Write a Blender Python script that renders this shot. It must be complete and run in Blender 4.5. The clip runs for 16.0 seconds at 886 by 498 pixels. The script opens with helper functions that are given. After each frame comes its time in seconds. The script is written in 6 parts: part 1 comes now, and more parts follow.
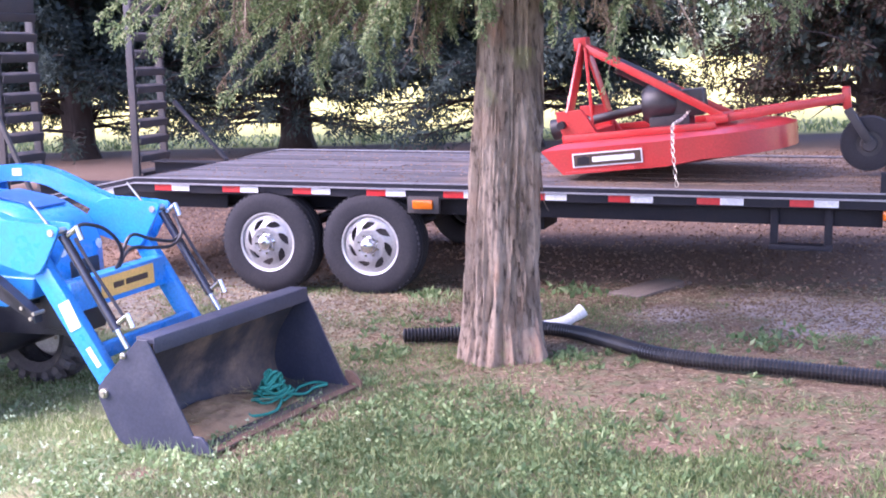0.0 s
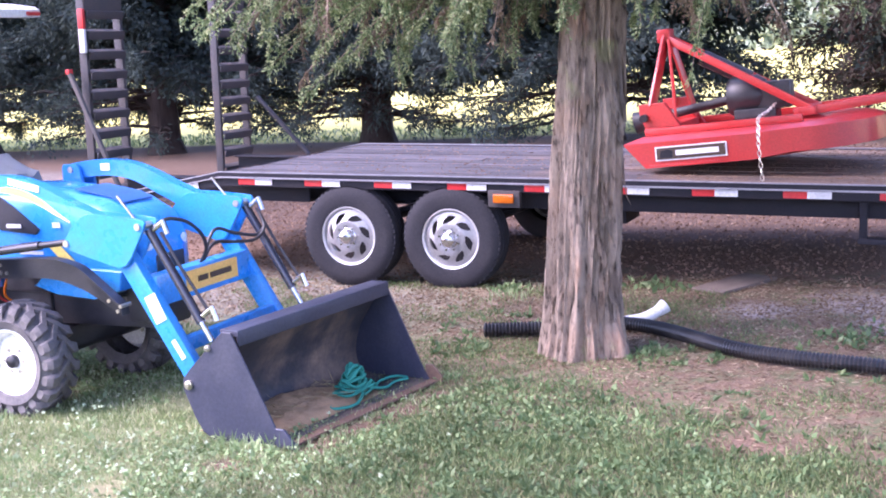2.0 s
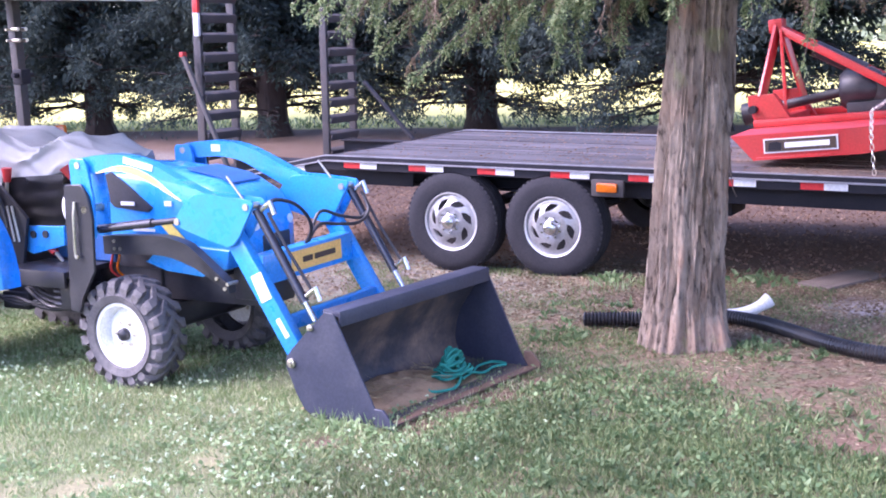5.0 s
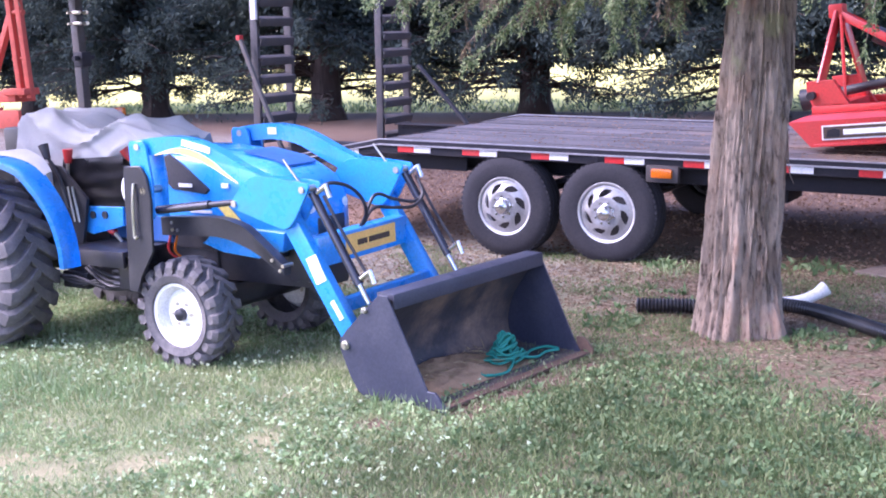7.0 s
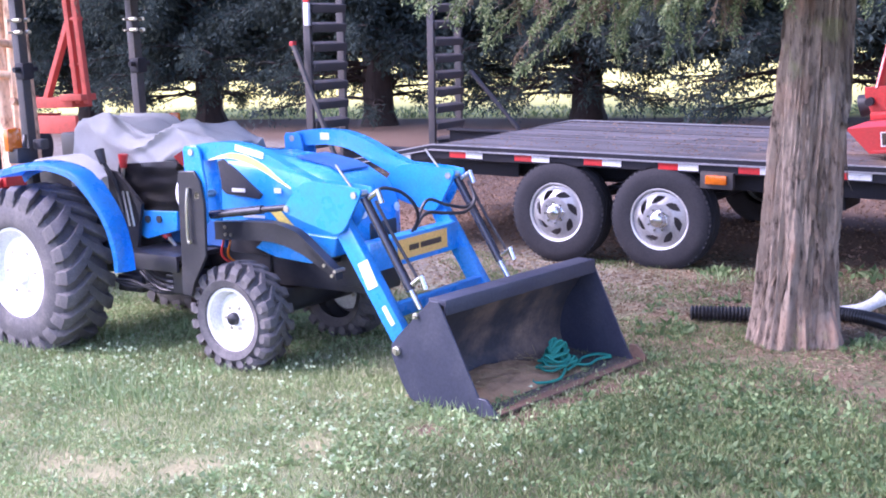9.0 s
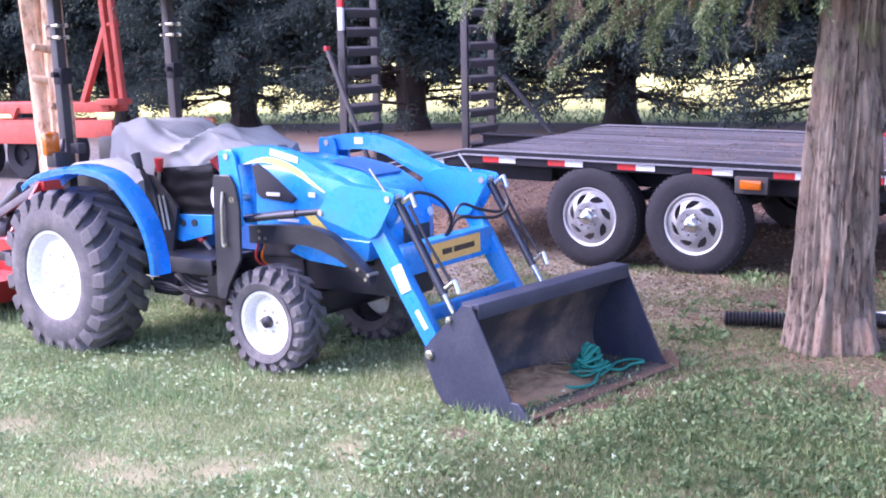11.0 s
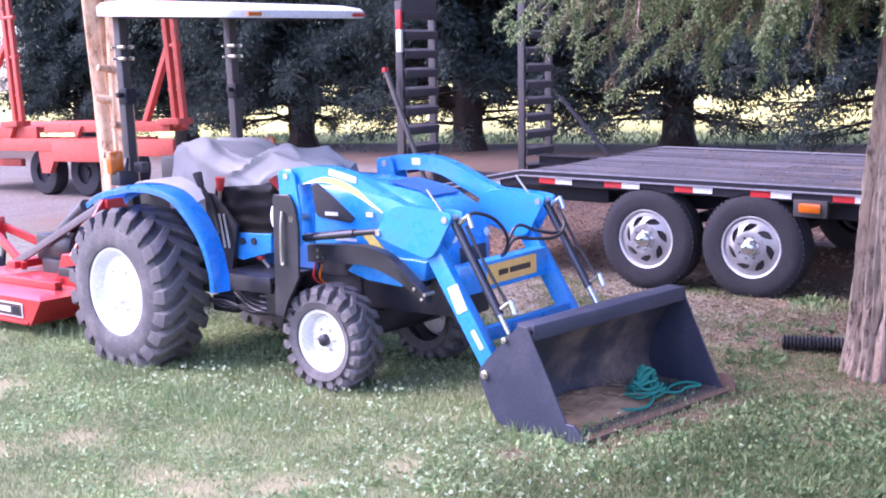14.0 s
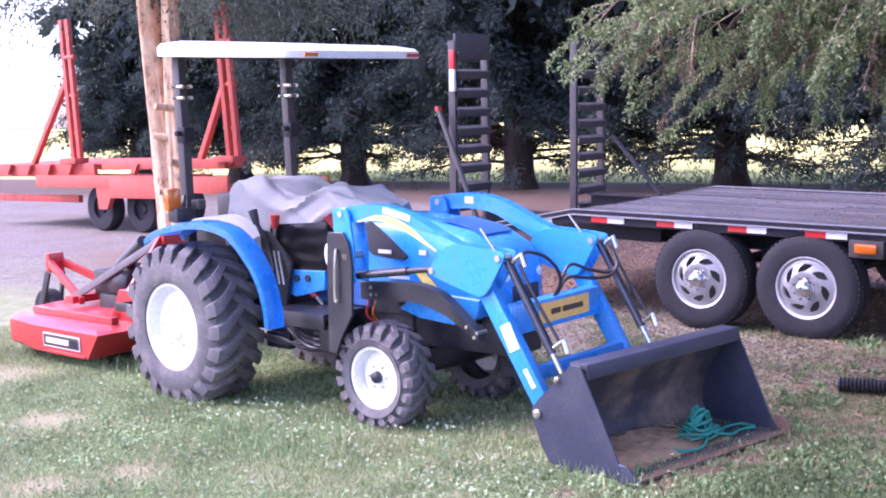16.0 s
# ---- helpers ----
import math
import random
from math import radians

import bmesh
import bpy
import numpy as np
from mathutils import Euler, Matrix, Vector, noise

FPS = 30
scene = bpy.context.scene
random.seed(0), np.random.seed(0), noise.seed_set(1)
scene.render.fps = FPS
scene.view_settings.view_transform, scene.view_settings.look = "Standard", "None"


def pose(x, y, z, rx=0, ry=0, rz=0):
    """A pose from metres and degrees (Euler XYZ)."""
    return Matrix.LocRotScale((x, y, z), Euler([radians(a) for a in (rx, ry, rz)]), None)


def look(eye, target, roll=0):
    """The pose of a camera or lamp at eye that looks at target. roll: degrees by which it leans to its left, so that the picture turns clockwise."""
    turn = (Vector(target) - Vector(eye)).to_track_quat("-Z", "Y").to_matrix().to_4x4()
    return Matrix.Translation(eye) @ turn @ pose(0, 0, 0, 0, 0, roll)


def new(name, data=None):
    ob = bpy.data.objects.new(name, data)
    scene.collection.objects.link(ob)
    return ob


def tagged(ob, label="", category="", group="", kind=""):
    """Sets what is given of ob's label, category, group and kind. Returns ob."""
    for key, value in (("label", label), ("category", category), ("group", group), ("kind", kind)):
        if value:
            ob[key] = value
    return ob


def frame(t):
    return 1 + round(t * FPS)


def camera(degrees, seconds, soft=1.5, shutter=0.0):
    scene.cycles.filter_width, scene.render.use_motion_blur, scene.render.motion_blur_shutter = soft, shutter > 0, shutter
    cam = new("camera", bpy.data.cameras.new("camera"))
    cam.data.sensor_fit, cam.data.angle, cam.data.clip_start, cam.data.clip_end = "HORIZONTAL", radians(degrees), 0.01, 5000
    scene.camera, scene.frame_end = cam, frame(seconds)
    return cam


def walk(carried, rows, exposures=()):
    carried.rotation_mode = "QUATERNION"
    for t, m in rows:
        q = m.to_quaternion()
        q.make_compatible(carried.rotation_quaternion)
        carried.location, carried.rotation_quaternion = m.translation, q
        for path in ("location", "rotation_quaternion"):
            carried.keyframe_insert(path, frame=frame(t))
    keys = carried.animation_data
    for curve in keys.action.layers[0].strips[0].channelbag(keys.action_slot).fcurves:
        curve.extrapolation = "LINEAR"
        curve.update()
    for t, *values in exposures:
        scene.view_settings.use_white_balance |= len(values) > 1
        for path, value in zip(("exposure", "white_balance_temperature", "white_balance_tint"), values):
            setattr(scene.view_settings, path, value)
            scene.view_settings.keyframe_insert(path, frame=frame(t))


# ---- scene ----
cam = camera(40.6, 16.0, soft=1.9)
PATH = [
    (0, (0.047, 0.096, 1.685), (-0.619, 1.956, 1.37), -2.9),
    (0.5, (0.051, 0.089, 1.684), (-0.641, 1.94, 1.373), -2.8),
    (1, (0.044, 0.094, 1.685), (-0.666, 1.939, 1.376), -2.9),
    (1.5, (0.036, 0.112, 1.682), (-0.703, 1.944, 1.37), -3.0),
    (2, (0.038, 0.11, 1.686), (-0.752, 1.919, 1.368), -3.4),
    (2.5, (0.04, 0.109, 1.685), (-0.801, 1.894, 1.361), -3.6),
    (3, (0.042, 0.102, 1.685), (-0.822, 1.877, 1.362), -3.5),
    (3.5, (0.051, 0.084, 1.688), (-0.835, 1.849, 1.369), -3.3),
    (4, (0.049, 0.085, 1.686), (-0.855, 1.839, 1.365), -3.1),
    (6.5, (0.046, 0.064, 1.687), (-0.951, 1.763, 1.339), -2.4),
    (7, (0.044, 0.058, 1.688), (-0.97, 1.745, 1.336), -2.5),
    (7.5, (0.047, 0.049, 1.685), (-0.987, 1.726, 1.34), -2.6),
    (8, (0.042, 0.064, 1.688), (-1.013, 1.729, 1.349), -2.7),
    (8.5, (0.034, 0.069, 1.687), (-1.039, 1.723, 1.351), -2.6),
    (9, (0.028, 0.072, 1.686), (-1.058, 1.716, 1.347), -2.6),
    (11.5, (0.032, 0.057, 1.687), (-1.111, 1.666, 1.358), -2.7),
    (12, (0.03, 0.056, 1.686), (-1.125, 1.655, 1.354), -2.7),
    (12.5, (0.032, 0.054, 1.686), (-1.14, 1.64, 1.353), -2.5),
    (13, (0.04, 0.04, 1.694), (-1.145, 1.618, 1.366), -2.5),
    (13.5, (0.041, 0.034, 1.694), (-1.156, 1.605, 1.38), -2.6),
    (14, (0.046, 0.025, 1.695), (-1.161, 1.592, 1.403), -2.5),
    (14.5, (0.048, 0.012, 1.698), (-1.171, 1.574, 1.429), -2.4),
    (15, (0.054, -0.006, 1.701), (-1.181, 1.546, 1.449), -2.3),
    (15.5, (0.053, -0.009, 1.7), (-1.204, 1.529, 1.464), -2.4),
    (16, (0.05, -0.007, 1.702), (-1.225, 1.517, 1.476), -2.4),
]
walk(cam, [(t, look(e, g, r)) for t, e, g, r in PATH], exposures=[(0.0, 2.34, 5880, 43), (4.0, 2.25, 5720, 41), (8.0, 2.08, 5610, 42), (12.0, 2.05, 5610, 44), (16.0, 2.02, 5650, 49)])

# ---- world and sun ----
SUN_EL, SUN_AZ = radians(48), radians(-125)   # veiled sun over the viewer's left shoulder
world = bpy.data.worlds.new("sky")
scene.world = world
world.use_nodes = True
wn = world.node_tree.nodes
sky = wn.new("ShaderNodeTexSky")
sky.sky_type = "NISHITA"
sky.sun_disc = False
sky.sun_elevation = SUN_EL
sky.sun_rotation = SUN_AZ
sky.dust_density = 2.0
wn["Background"].inputs[1].default_value = 0.15
world.node_tree.links.new(sky.outputs[0], wn["Background"].inputs[0])
sun = new("sun", bpy.data.lights.new("sun", "SUN"))
sun.data.energy, sun.data.angle, sun.data.color = 1.3, radians(28.0), (1.0, 0.95, 0.88)
sun_way = Vector((math.sin(SUN_AZ) * math.cos(SUN_EL), math.cos(SUN_AZ) * math.cos(SUN_EL), math.sin(SUN_EL)))
sun.matrix_world = look(sun_way * 60, (0, 0, 0))


# ---- materials ----
def shader(name):
    m = bpy.data.materials.new(name)
    m.use_nodes = True
    nt = m.node_tree
    return m, nt, nt.nodes["Principled BSDF"], nt.nodes, nt.links


def ramp_of(ns, ls, fac, stops):
    r = ns.new("ShaderNodeValToRGB")
    while len(r.color_ramp.elements) < len(stops):
        r.color_ramp.elements.new(0.5)
    for e, (p, c) in zip(r.color_ramp.elements, stops):
        e.position, e.color = p, (*c, 1)
    ls.new(fac, r.inputs[0])
    return r.outputs[0]


def noise_of(ns, ls, vec, scale, detail=4.0, rough=0.6):
    n = ns.new("ShaderNodeTexNoise")
    n.inputs["Scale"].default_value, n.inputs["Detail"].default_value, n.inputs["Roughness"].default_value = scale, detail, rough
    ls.new(vec, n.inputs["Vector"])
    return n.outputs["Fac"]


def mix_of(ns, ls, fac, a, b, kind="MIX"):
    n = ns.new("ShaderNodeMix")
    n.data_type, n.blend_type = "RGBA", kind
    for sock, v in ((n.inputs[0], fac), (n.inputs[6], a), (n.inputs[7], b)):
        if isinstance(v, (int, float)):
            sock.default_value = v
        elif isinstance(v, tuple):
            sock.default_value = (*v, 1)
        else:
            ls.new(v, sock)
    return n.outputs[2]


def bump_of(ns, ls, bsdf, height, strength, dist):
    b = ns.new("ShaderNodeBump")
    b.inputs["Strength"].default_value, b.inputs["Distance"].default_value = strength, dist
    ls.new(height, b.inputs["Height"])
    ls.new(b.outputs[0], bsdf.inputs["Normal"])


def surface(name, colour, rough=0.5, metal=0.0, dirt=(0.12, 0.1, 0.08), amount=0.35, scale=6.0, grain=80.0, bump=0.15, stretch=(1, 1, 1), coat=0.0):
    """A painted, moulded or woven surface with worn patches at one scale and grain at another."""
    m, nt, bsdf, ns, ls = shader(name)
    tc = ns.new("ShaderNodeTexCoord")
    mp = ns.new("ShaderNodeMapping")
    mp.inputs["Scale"].default_value = stretch
    ls.new(tc.outputs["Object"], mp.inputs["Vector"])
    big = noise_of(ns, ls, mp.outputs[0], scale)
    fine = noise_of(ns, ls, mp.outputs[0], grain, 3.0)
    mask = ramp_of(ns, ls, big, [(0.45, (0, 0, 0)), (0.8, (amount,) * 3)])
    base = mix_of(ns, ls, mask, colour, dirt)
    tone = ramp_of(ns, ls, fine, [(0.3, (0.82,) * 3), (0.7, (1.12,) * 3)])
    ls.new(mix_of(ns, ls, 1.0, base, tone, "MULTIPLY"), bsdf.inputs["Base Color"])
    rr = ramp_of(ns, ls, big, [(0.35, (rough * 0.8,) * 3), (0.75, (min(1.0, rough * 1.35),) * 3)])
    ls.new(rr, bsdf.inputs["Roughness"])
    bsdf.inputs["Metallic"].default_value = metal
    bsdf.inputs["Coat Weight"].default_value = coat
    bump_of(ns, ls, bsdf, fine, bump, 0.004)
    return m


BLUE = surface("blue_paint", (0.026, 0.3, 0.78), 0.3, coat=0.4, amount=0.2, bump=0.03)
BLUE_DARK = surface("blue_panel_paint", (0.03, 0.13, 0.38), 0.38, amount=0.25, bump=0.03)
BLACK = surface("black_paint", (0.024, 0.024, 0.03), 0.42, dirt=(0.12, 0.11, 0.1), amount=0.3, bump=0.06)
BUCKET = surface("worn_black_steel", (0.047, 0.052, 0.08), 0.45, metal=0.2, dirt=(0.13, 0.13, 0.15), amount=0.45, scale=3.5, bump=0.15)
BUCKET_IN = surface("dirt_rubbed_steel", (0.045, 0.043, 0.05), 0.65, dirt=(0.3, 0.2, 0.135), amount=0.95, scale=3.0, grain=60, bump=0.3)
RUST = surface("rusted_steel", (0.15, 0.09, 0.06), 0.8, dirt=(0.1, 0.07, 0.06), amount=0.7, scale=14, bump=0.4)
DIRT = surface("loose_dirt", (0.42, 0.265, 0.145), 0.95, dirt=(0.13, 0.095, 0.065), amount=0.55, scale=14, grain=120, bump=0.8)
RED = surface("red_paint", (0.5, 0.035, 0.032), 0.35, coat=0.25, dirt=(0.25, 0.05, 0.04), amount=0.3, bump=0.03)
RED_OLD = surface("faded_red_paint", (0.56, 0.09, 0.06), 0.65, dirt=(0.3, 0.1, 0.07), amount=0.75, bump=0.15)
WHITE = surface("white_plastic", (0.82, 0.82, 0.82), 0.35, dirt=(0.6, 0.6, 0.58), amount=0.3, bump=0.02)
RIM_WHITE = surface("white_rim_paint", (0.86, 0.86, 0.83), 0.35, dirt=(0.5, 0.47, 0.42), amount=0.35, bump=0.02)
RUBBER = surface("tyre_rubber", (0.105, 0.098, 0.1), 0.85, dirt=(0.29, 0.26, 0.235), amount=0.7, scale=7, bump=0.25)
RUBBER_CLEAN = surface("road_tyre_rubber", (0.03, 0.03, 0.036), 0.85, dirt=(0.075, 0.072, 0.075), amount=0.35, scale=5, bump=0.15)
CHROME = surface("bright_steel", (0.75, 0.75, 0.77), 0.2, metal=1.0, dirt=(0.5, 0.5, 0.5), amount=0.3, bump=0.02)
ALLOY = surface("cast_alloy", (0.7, 0.7, 0.71), 0.35, metal=0.45, dirt=(0.4, 0.4, 0.4), amount=0.25, bump=0.03)
ZINC = surface("zinc_plated_steel", (0.62, 0.58, 0.48), 0.35, metal=0.9, amount=0.2, bump=0.02)
STEEL = surface("weathered_black_steel", (0.019, 0.019, 0.026), 0.6, dirt=(0.06, 0.054, 0.052), amount=0.35, scale=4, bump=0.1)
RAMP_STEEL = surface("grey_black_ramp_steel", (0.04, 0.038, 0.042), 0.6, dirt=(0.13, 0.1, 0.085), amount=0.5, scale=5, bump=0.2)
EDGE = surface("scuffed_steel_edge", (0.36, 0.36, 0.39), 0.45, metal=0.4, dirt=(0.12, 0.12, 0.12), amount=0.5, scale=9, bump=0.1)
GLOSS = surface("gloss_black_cylinder", (0.03, 0.03, 0.042), 0.18, coat=0.6, amount=0.15, bump=0.02)
GREY_BAR = surface("grey_flat_bar", (0.2, 0.195, 0.2), 0.5, metal=0.3, amount=0.4, bump=0.08)
GREY_PROP = surface("weathered_prop", (0.11, 0.1, 0.095), 0.7, dirt=(0.2, 0.16, 0.13), amount=0.5, bump=0.15)
CLOTH = surface("grey_cover_cloth", (0.54, 0.545, 0.54), 0.9, dirt=(0.4, 0.405, 0.41), amount=0.5, scale=5, grain=300, bump=0.25)
VINYL = surface("black_vinyl", (0.015, 0.015, 0.018), 0.33, amount=0.2, bump=0.1)
YELLOW = surface("yellow_film", (0.85, 0.66, 0.16), 0.45, dirt=(0.85, 0.75, 0.4), amount=0.6, bump=0.02)
BADGE = surface("orange_yellow_film", (0.93, 0.56, 0.15), 0.45, dirt=(0.85, 0.5, 0.15), amount=0.3, bump=0.02)
TAPE_RED = surface("red_reflector", (0.6, 0.03, 0.03), 0.4, amount=0.3, bump=0.02)
TAPE_WHITE = surface("white_reflector", (0.75, 0.75, 0.76), 0.4, amount=0.35, bump=0.02)
ORANGE = surface("orange_lens", (0.62, 0.14, 0.006), 0.15, amount=0.1, bump=0.02, coat=0.6)
PVC = surface("white_pvc", (0.78, 0.78, 0.76), 0.4, dirt=(0.5, 0.46, 0.4), amount=0.4, bump=0.03)
PIPE = surface("black_corrugated_plastic", (0.016, 0.016, 0.018), 0.4, dirt=(0.1, 0.09, 0.08), amount=0.35, bump=0.05)
ROPE = surface("green_rope", (0.01, 0.26, 0.19), 0.8, dirt=(0.02, 0.1, 0.08), amount=0.5, grain=350, bump=0.6)
STRAW = surface("dry_straw", (0.42, 0.31, 0.16), 0.9, amount=0.3)
WOOD = surface("weathered_board", (0.17, 0.135, 0.11), 0.85, dirt=(0.14, 0.11, 0.09), amount=0.7, scale=2.5, grain=26, bump=0.5, stretch=(0.25, 3, 3))
INK = surface("dark_print", (0.07, 0.045, 0.03), 0.6, amount=0.1, bump=0.0)


# dull rubber and chalky paint throw back little of the sky
for dull in (RUBBER_CLEAN, STEEL):
    dull.node_tree.nodes["Principled BSDF"].inputs["Specular IOR Level"].default_value = 0.22


def plank_surface():
    """Deck boards: grey at the tail, browner and littered with needles further on, each a little different."""
    m, nt, bsdf, ns, ls = shader("deck_plank_wood")
    tc = ns.new("ShaderNodeTexCoord")
    geo = ns.new("ShaderNodeNewGeometry")
    inf = ns.new("ShaderNodeObjectInfo")
    mp = ns.new("ShaderNodeMapping")
    mp.inputs["Scale"].default_value = (0.7, 14, 14)
    ls.new(geo.outputs["Position"], mp.inputs["Vector"])
    grain = noise_of(ns, ls, mp.outputs[0], 2.0, 6.0)
    patch = noise_of(ns, ls, geo.outputs["Position"], 1.3, 5.0)
    speck = noise_of(ns, ls, geo.outputs["Position"], 60.0, 3.0)
    wood = ramp_of(ns, ls, grain, [(0.34, (0.036, 0.034, 0.038)), (0.66, (0.14, 0.13, 0.138))])
    litter = ramp_of(ns, ls, speck, [(0.35, (0.12, 0.07, 0.045)), (0.7, (0.32, 0.22, 0.14))])
    sep = ns.new("ShaderNodeSeparateXYZ")
    ls.new(geo.outputs["Position"], sep.inputs[0])
    ma = ns.new("ShaderNodeMapRange")
    ma.inputs[1].default_value, ma.inputs[2].default_value, ma.inputs[3].default_value, ma.inputs[4].default_value = -4.4, -0.8, -0.3, 0.27
    ls.new(sep.outputs[0], ma.inputs[0])
    ad = ns.new("ShaderNodeMath")
    ls.new(patch, ad.inputs[0]), ls.new(ma.outputs[0], ad.inputs[1])
    mask = ramp_of(ns, ls, ad.outputs[0], [(0.45, (0, 0, 0)), (0.7, (0.85,) * 3)])
    tone = ramp_of(ns, ls, inf.outputs["Random"], [(0.0, (0.75,) * 3), (1.0, (1.2,) * 3)])
    ls.new(mix_of(ns, ls, 1.0, mix_of(ns, ls, mask, wood, litter), tone, "MULTIPLY"), bsdf.inputs["Base Color"])
    bsdf.inputs["Roughness"].default_value = 0.75
    bump_of(ns, ls, bsdf, grain, 0.4, 0.006)
    return m


def bark_surface(name, dark, light, strips=9.0, along=0.9, lichen=False):
    m, nt, bsdf, ns, ls = shader(name)
    tc = ns.new("ShaderNodeTexCoord")
    mp = ns.new("ShaderNodeMapping")
    mp.inputs["Scale"].default_value = (strips, strips, along)
    ls.new(tc.outputs["Object"], mp.inputs["Vector"])
    fibre = noise_of(ns, ls, mp.outputs[0], 3.0, 7.0, 0.65)
    patch = noise_of(ns, ls, tc.outputs["Object"], 2.6, 4.0)
    col = ramp_of(ns, ls, fibre, [(0.33, dark), (0.45, tuple((a * 0.8 + b * 1.2) / 2 for a, b in zip(dark, light))), (0.68, light)])
    warm = mix_of(ns, ls, ramp_of(ns, ls, patch, [(0.5, (0, 0, 0)), (0.7, (0.5,) * 3)]), col, (light[0] * 0.85, light[1] * 0.62, light[2] * 0.48))
    if lichen:
        spot = noise_of(ns, ls, tc.outputs["Object"], 3.4, 3.0, 0.5)
        warm = mix_of(ns, ls, ramp_of(ns, ls, spot, [(0.63, (0, 0, 0)), (0.7, (0.55,) * 3)]), warm, (0.33, 0.33, 0.15))
        rub = noise_of(ns, ls, mp.outputs[0], 0.5, 3.0, 0.5)
        warm = mix_of(ns, ls, ramp_of(ns, ls, rub, [(0.62, (0, 0, 0)), (0.7, (0.6,) * 3)]), warm, (0.42, 0.24, 0.15))
    ls.new(warm, bsdf.inputs["Base Color"])
    bsdf.inputs["Roughness"].default_value = 0.92
    bump_of(ns, ls, bsdf, fibre, 0.95, 0.018)
    return m


def leaf_surface(name, a, b, c, gloss=0.35):
    m, nt, bsdf, ns, ls = shader(name)
    geo = ns.new("ShaderNodeNewGeometry")
    patch = noise_of(ns, ls, geo.outputs["Position"], 2.2, 3.0)
    col = ramp_of(ns, ls, geo.outputs["Random Per Island"], [(0.0, a), (0.6, b), (1.0, c)])
    tone = ramp_of(ns, ls, patch, [(0.35, (0.65,) * 3), (0.7, (1.25,) * 3)])
    ls.new(mix_of(ns, ls, 1.0, col, tone, "MULTIPLY"), bsdf.inputs["Base Color"])
    bsdf.inputs["Roughness"].default_value = 0.7
    bsdf.inputs["Specular IOR Level"].default_value = gloss
    tr = ns.new("ShaderNodeBsdfTranslucent")
    ls.new(col, tr.inputs[0])
    ms = ns.new("ShaderNodeMixShader")
    ms.inputs[0].default_value = 0.3
    ls.new(bsdf.outputs[0], ms.inputs[1]), ls.new(tr.outputs[0], ms.inputs[2])
    ls.new(ms.outputs[0], ns["Material Output"].inputs[0])
    return m


PLANK = plank_surface()
BARK = bark_surface("shaggy_cedar_bark", (0.045, 0.032, 0.022), (0.37, 0.29, 0.22), 11.0, 3.6, lichen=True)
BARK_PALE = bark_surface("peeled_cedar_bark", (0.13, 0.06, 0.036), (0.85, 0.58, 0.37), 3.0, 1.6)
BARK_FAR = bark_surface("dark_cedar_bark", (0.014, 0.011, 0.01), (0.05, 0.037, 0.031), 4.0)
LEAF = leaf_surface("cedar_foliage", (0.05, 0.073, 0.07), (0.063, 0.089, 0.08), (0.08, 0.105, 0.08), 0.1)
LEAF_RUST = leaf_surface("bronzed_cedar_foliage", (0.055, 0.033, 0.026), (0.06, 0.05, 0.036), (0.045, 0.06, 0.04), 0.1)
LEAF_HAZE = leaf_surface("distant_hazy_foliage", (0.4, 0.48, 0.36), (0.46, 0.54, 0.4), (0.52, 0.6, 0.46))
LEAF_MID = leaf_surface("drooping_grey_green_foliage", (0.075, 0.1, 0.08), (0.11, 0.14, 0.1), (0.17, 0.19, 0.13), 0.15)
LEAF_NEAR = leaf_surface("hanging_cedar_foliage", (0.09, 0.14, 0.065), (0.24, 0.32, 0.14), (0.5, 0.54, 0.28))
LEAF_DRY = leaf_surface("dry_cedar_foliage", (0.14, 0.1, 0.07), (0.24, 0.18, 0.12), (0.17, 0.15, 0.08))
# darker grass, with the cedar's shade put into its colour
LUSH_SHADED = leaf_surface("lush_lawn_blades", (0.09, 0.145, 0.05), (0.17, 0.235, 0.09), (0.32, 0.35, 0.165))
CARPET = leaf_surface("pale_clover_leaves", (0.2, 0.3, 0.12), (0.3, 0.41, 0.19), (0.42, 0.5, 0.28))
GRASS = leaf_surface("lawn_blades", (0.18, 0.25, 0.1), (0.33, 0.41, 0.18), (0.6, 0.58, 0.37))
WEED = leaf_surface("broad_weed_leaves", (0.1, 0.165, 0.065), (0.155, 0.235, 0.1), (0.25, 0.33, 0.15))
DOCK = leaf_surface("plantain_leaves", (0.1, 0.165, 0.065), (0.16, 0.25, 0.1), (0.3, 0.38, 0.19))
CLOVER = leaf_surface("white_clover_heads", (0.62, 0.72, 0.46), (0.7, 0.8, 0.54), (0.78, 0.86, 0.6))
LEAF_LITTER = leaf_surface("fallen_brown_leaves", (0.13, 0.075, 0.048), (0.26, 0.16, 0.1), (0.42, 0.29, 0.2))
NEEDLE = leaf_surface("fallen_needles", (0.15, 0.1, 0.065), (0.27, 0.195, 0.125), (0.44, 0.36, 0.24))


# worn spots in the lawn, and the soil scraped before the bucket: x, y, radius
BARE = [(-6.2, 3.75, 0.3), (-5.05, 3.03, 0.22), (-4.85, 3.4, 0.2), (-4.04, 3.2, 0.14), (-3.76, 3.18, 0.15), (-3.5, 3.4, 0.12), (-3.21, 3.87, 0.12), (-7.6, 4.35, 0.35)]
TROD = [(-2.6, 4.6, 0.13), (-2.5, 4.85, 0.15), (-2.43, 5.15, 0.14), (-2.38, 5.45, 0.12), (-2.85, 4.24, 0.1), (-4.6, 4.95, 0.3), (-0.75, 5.0, 0.24), (-0.1, 4.75, 0.24)]

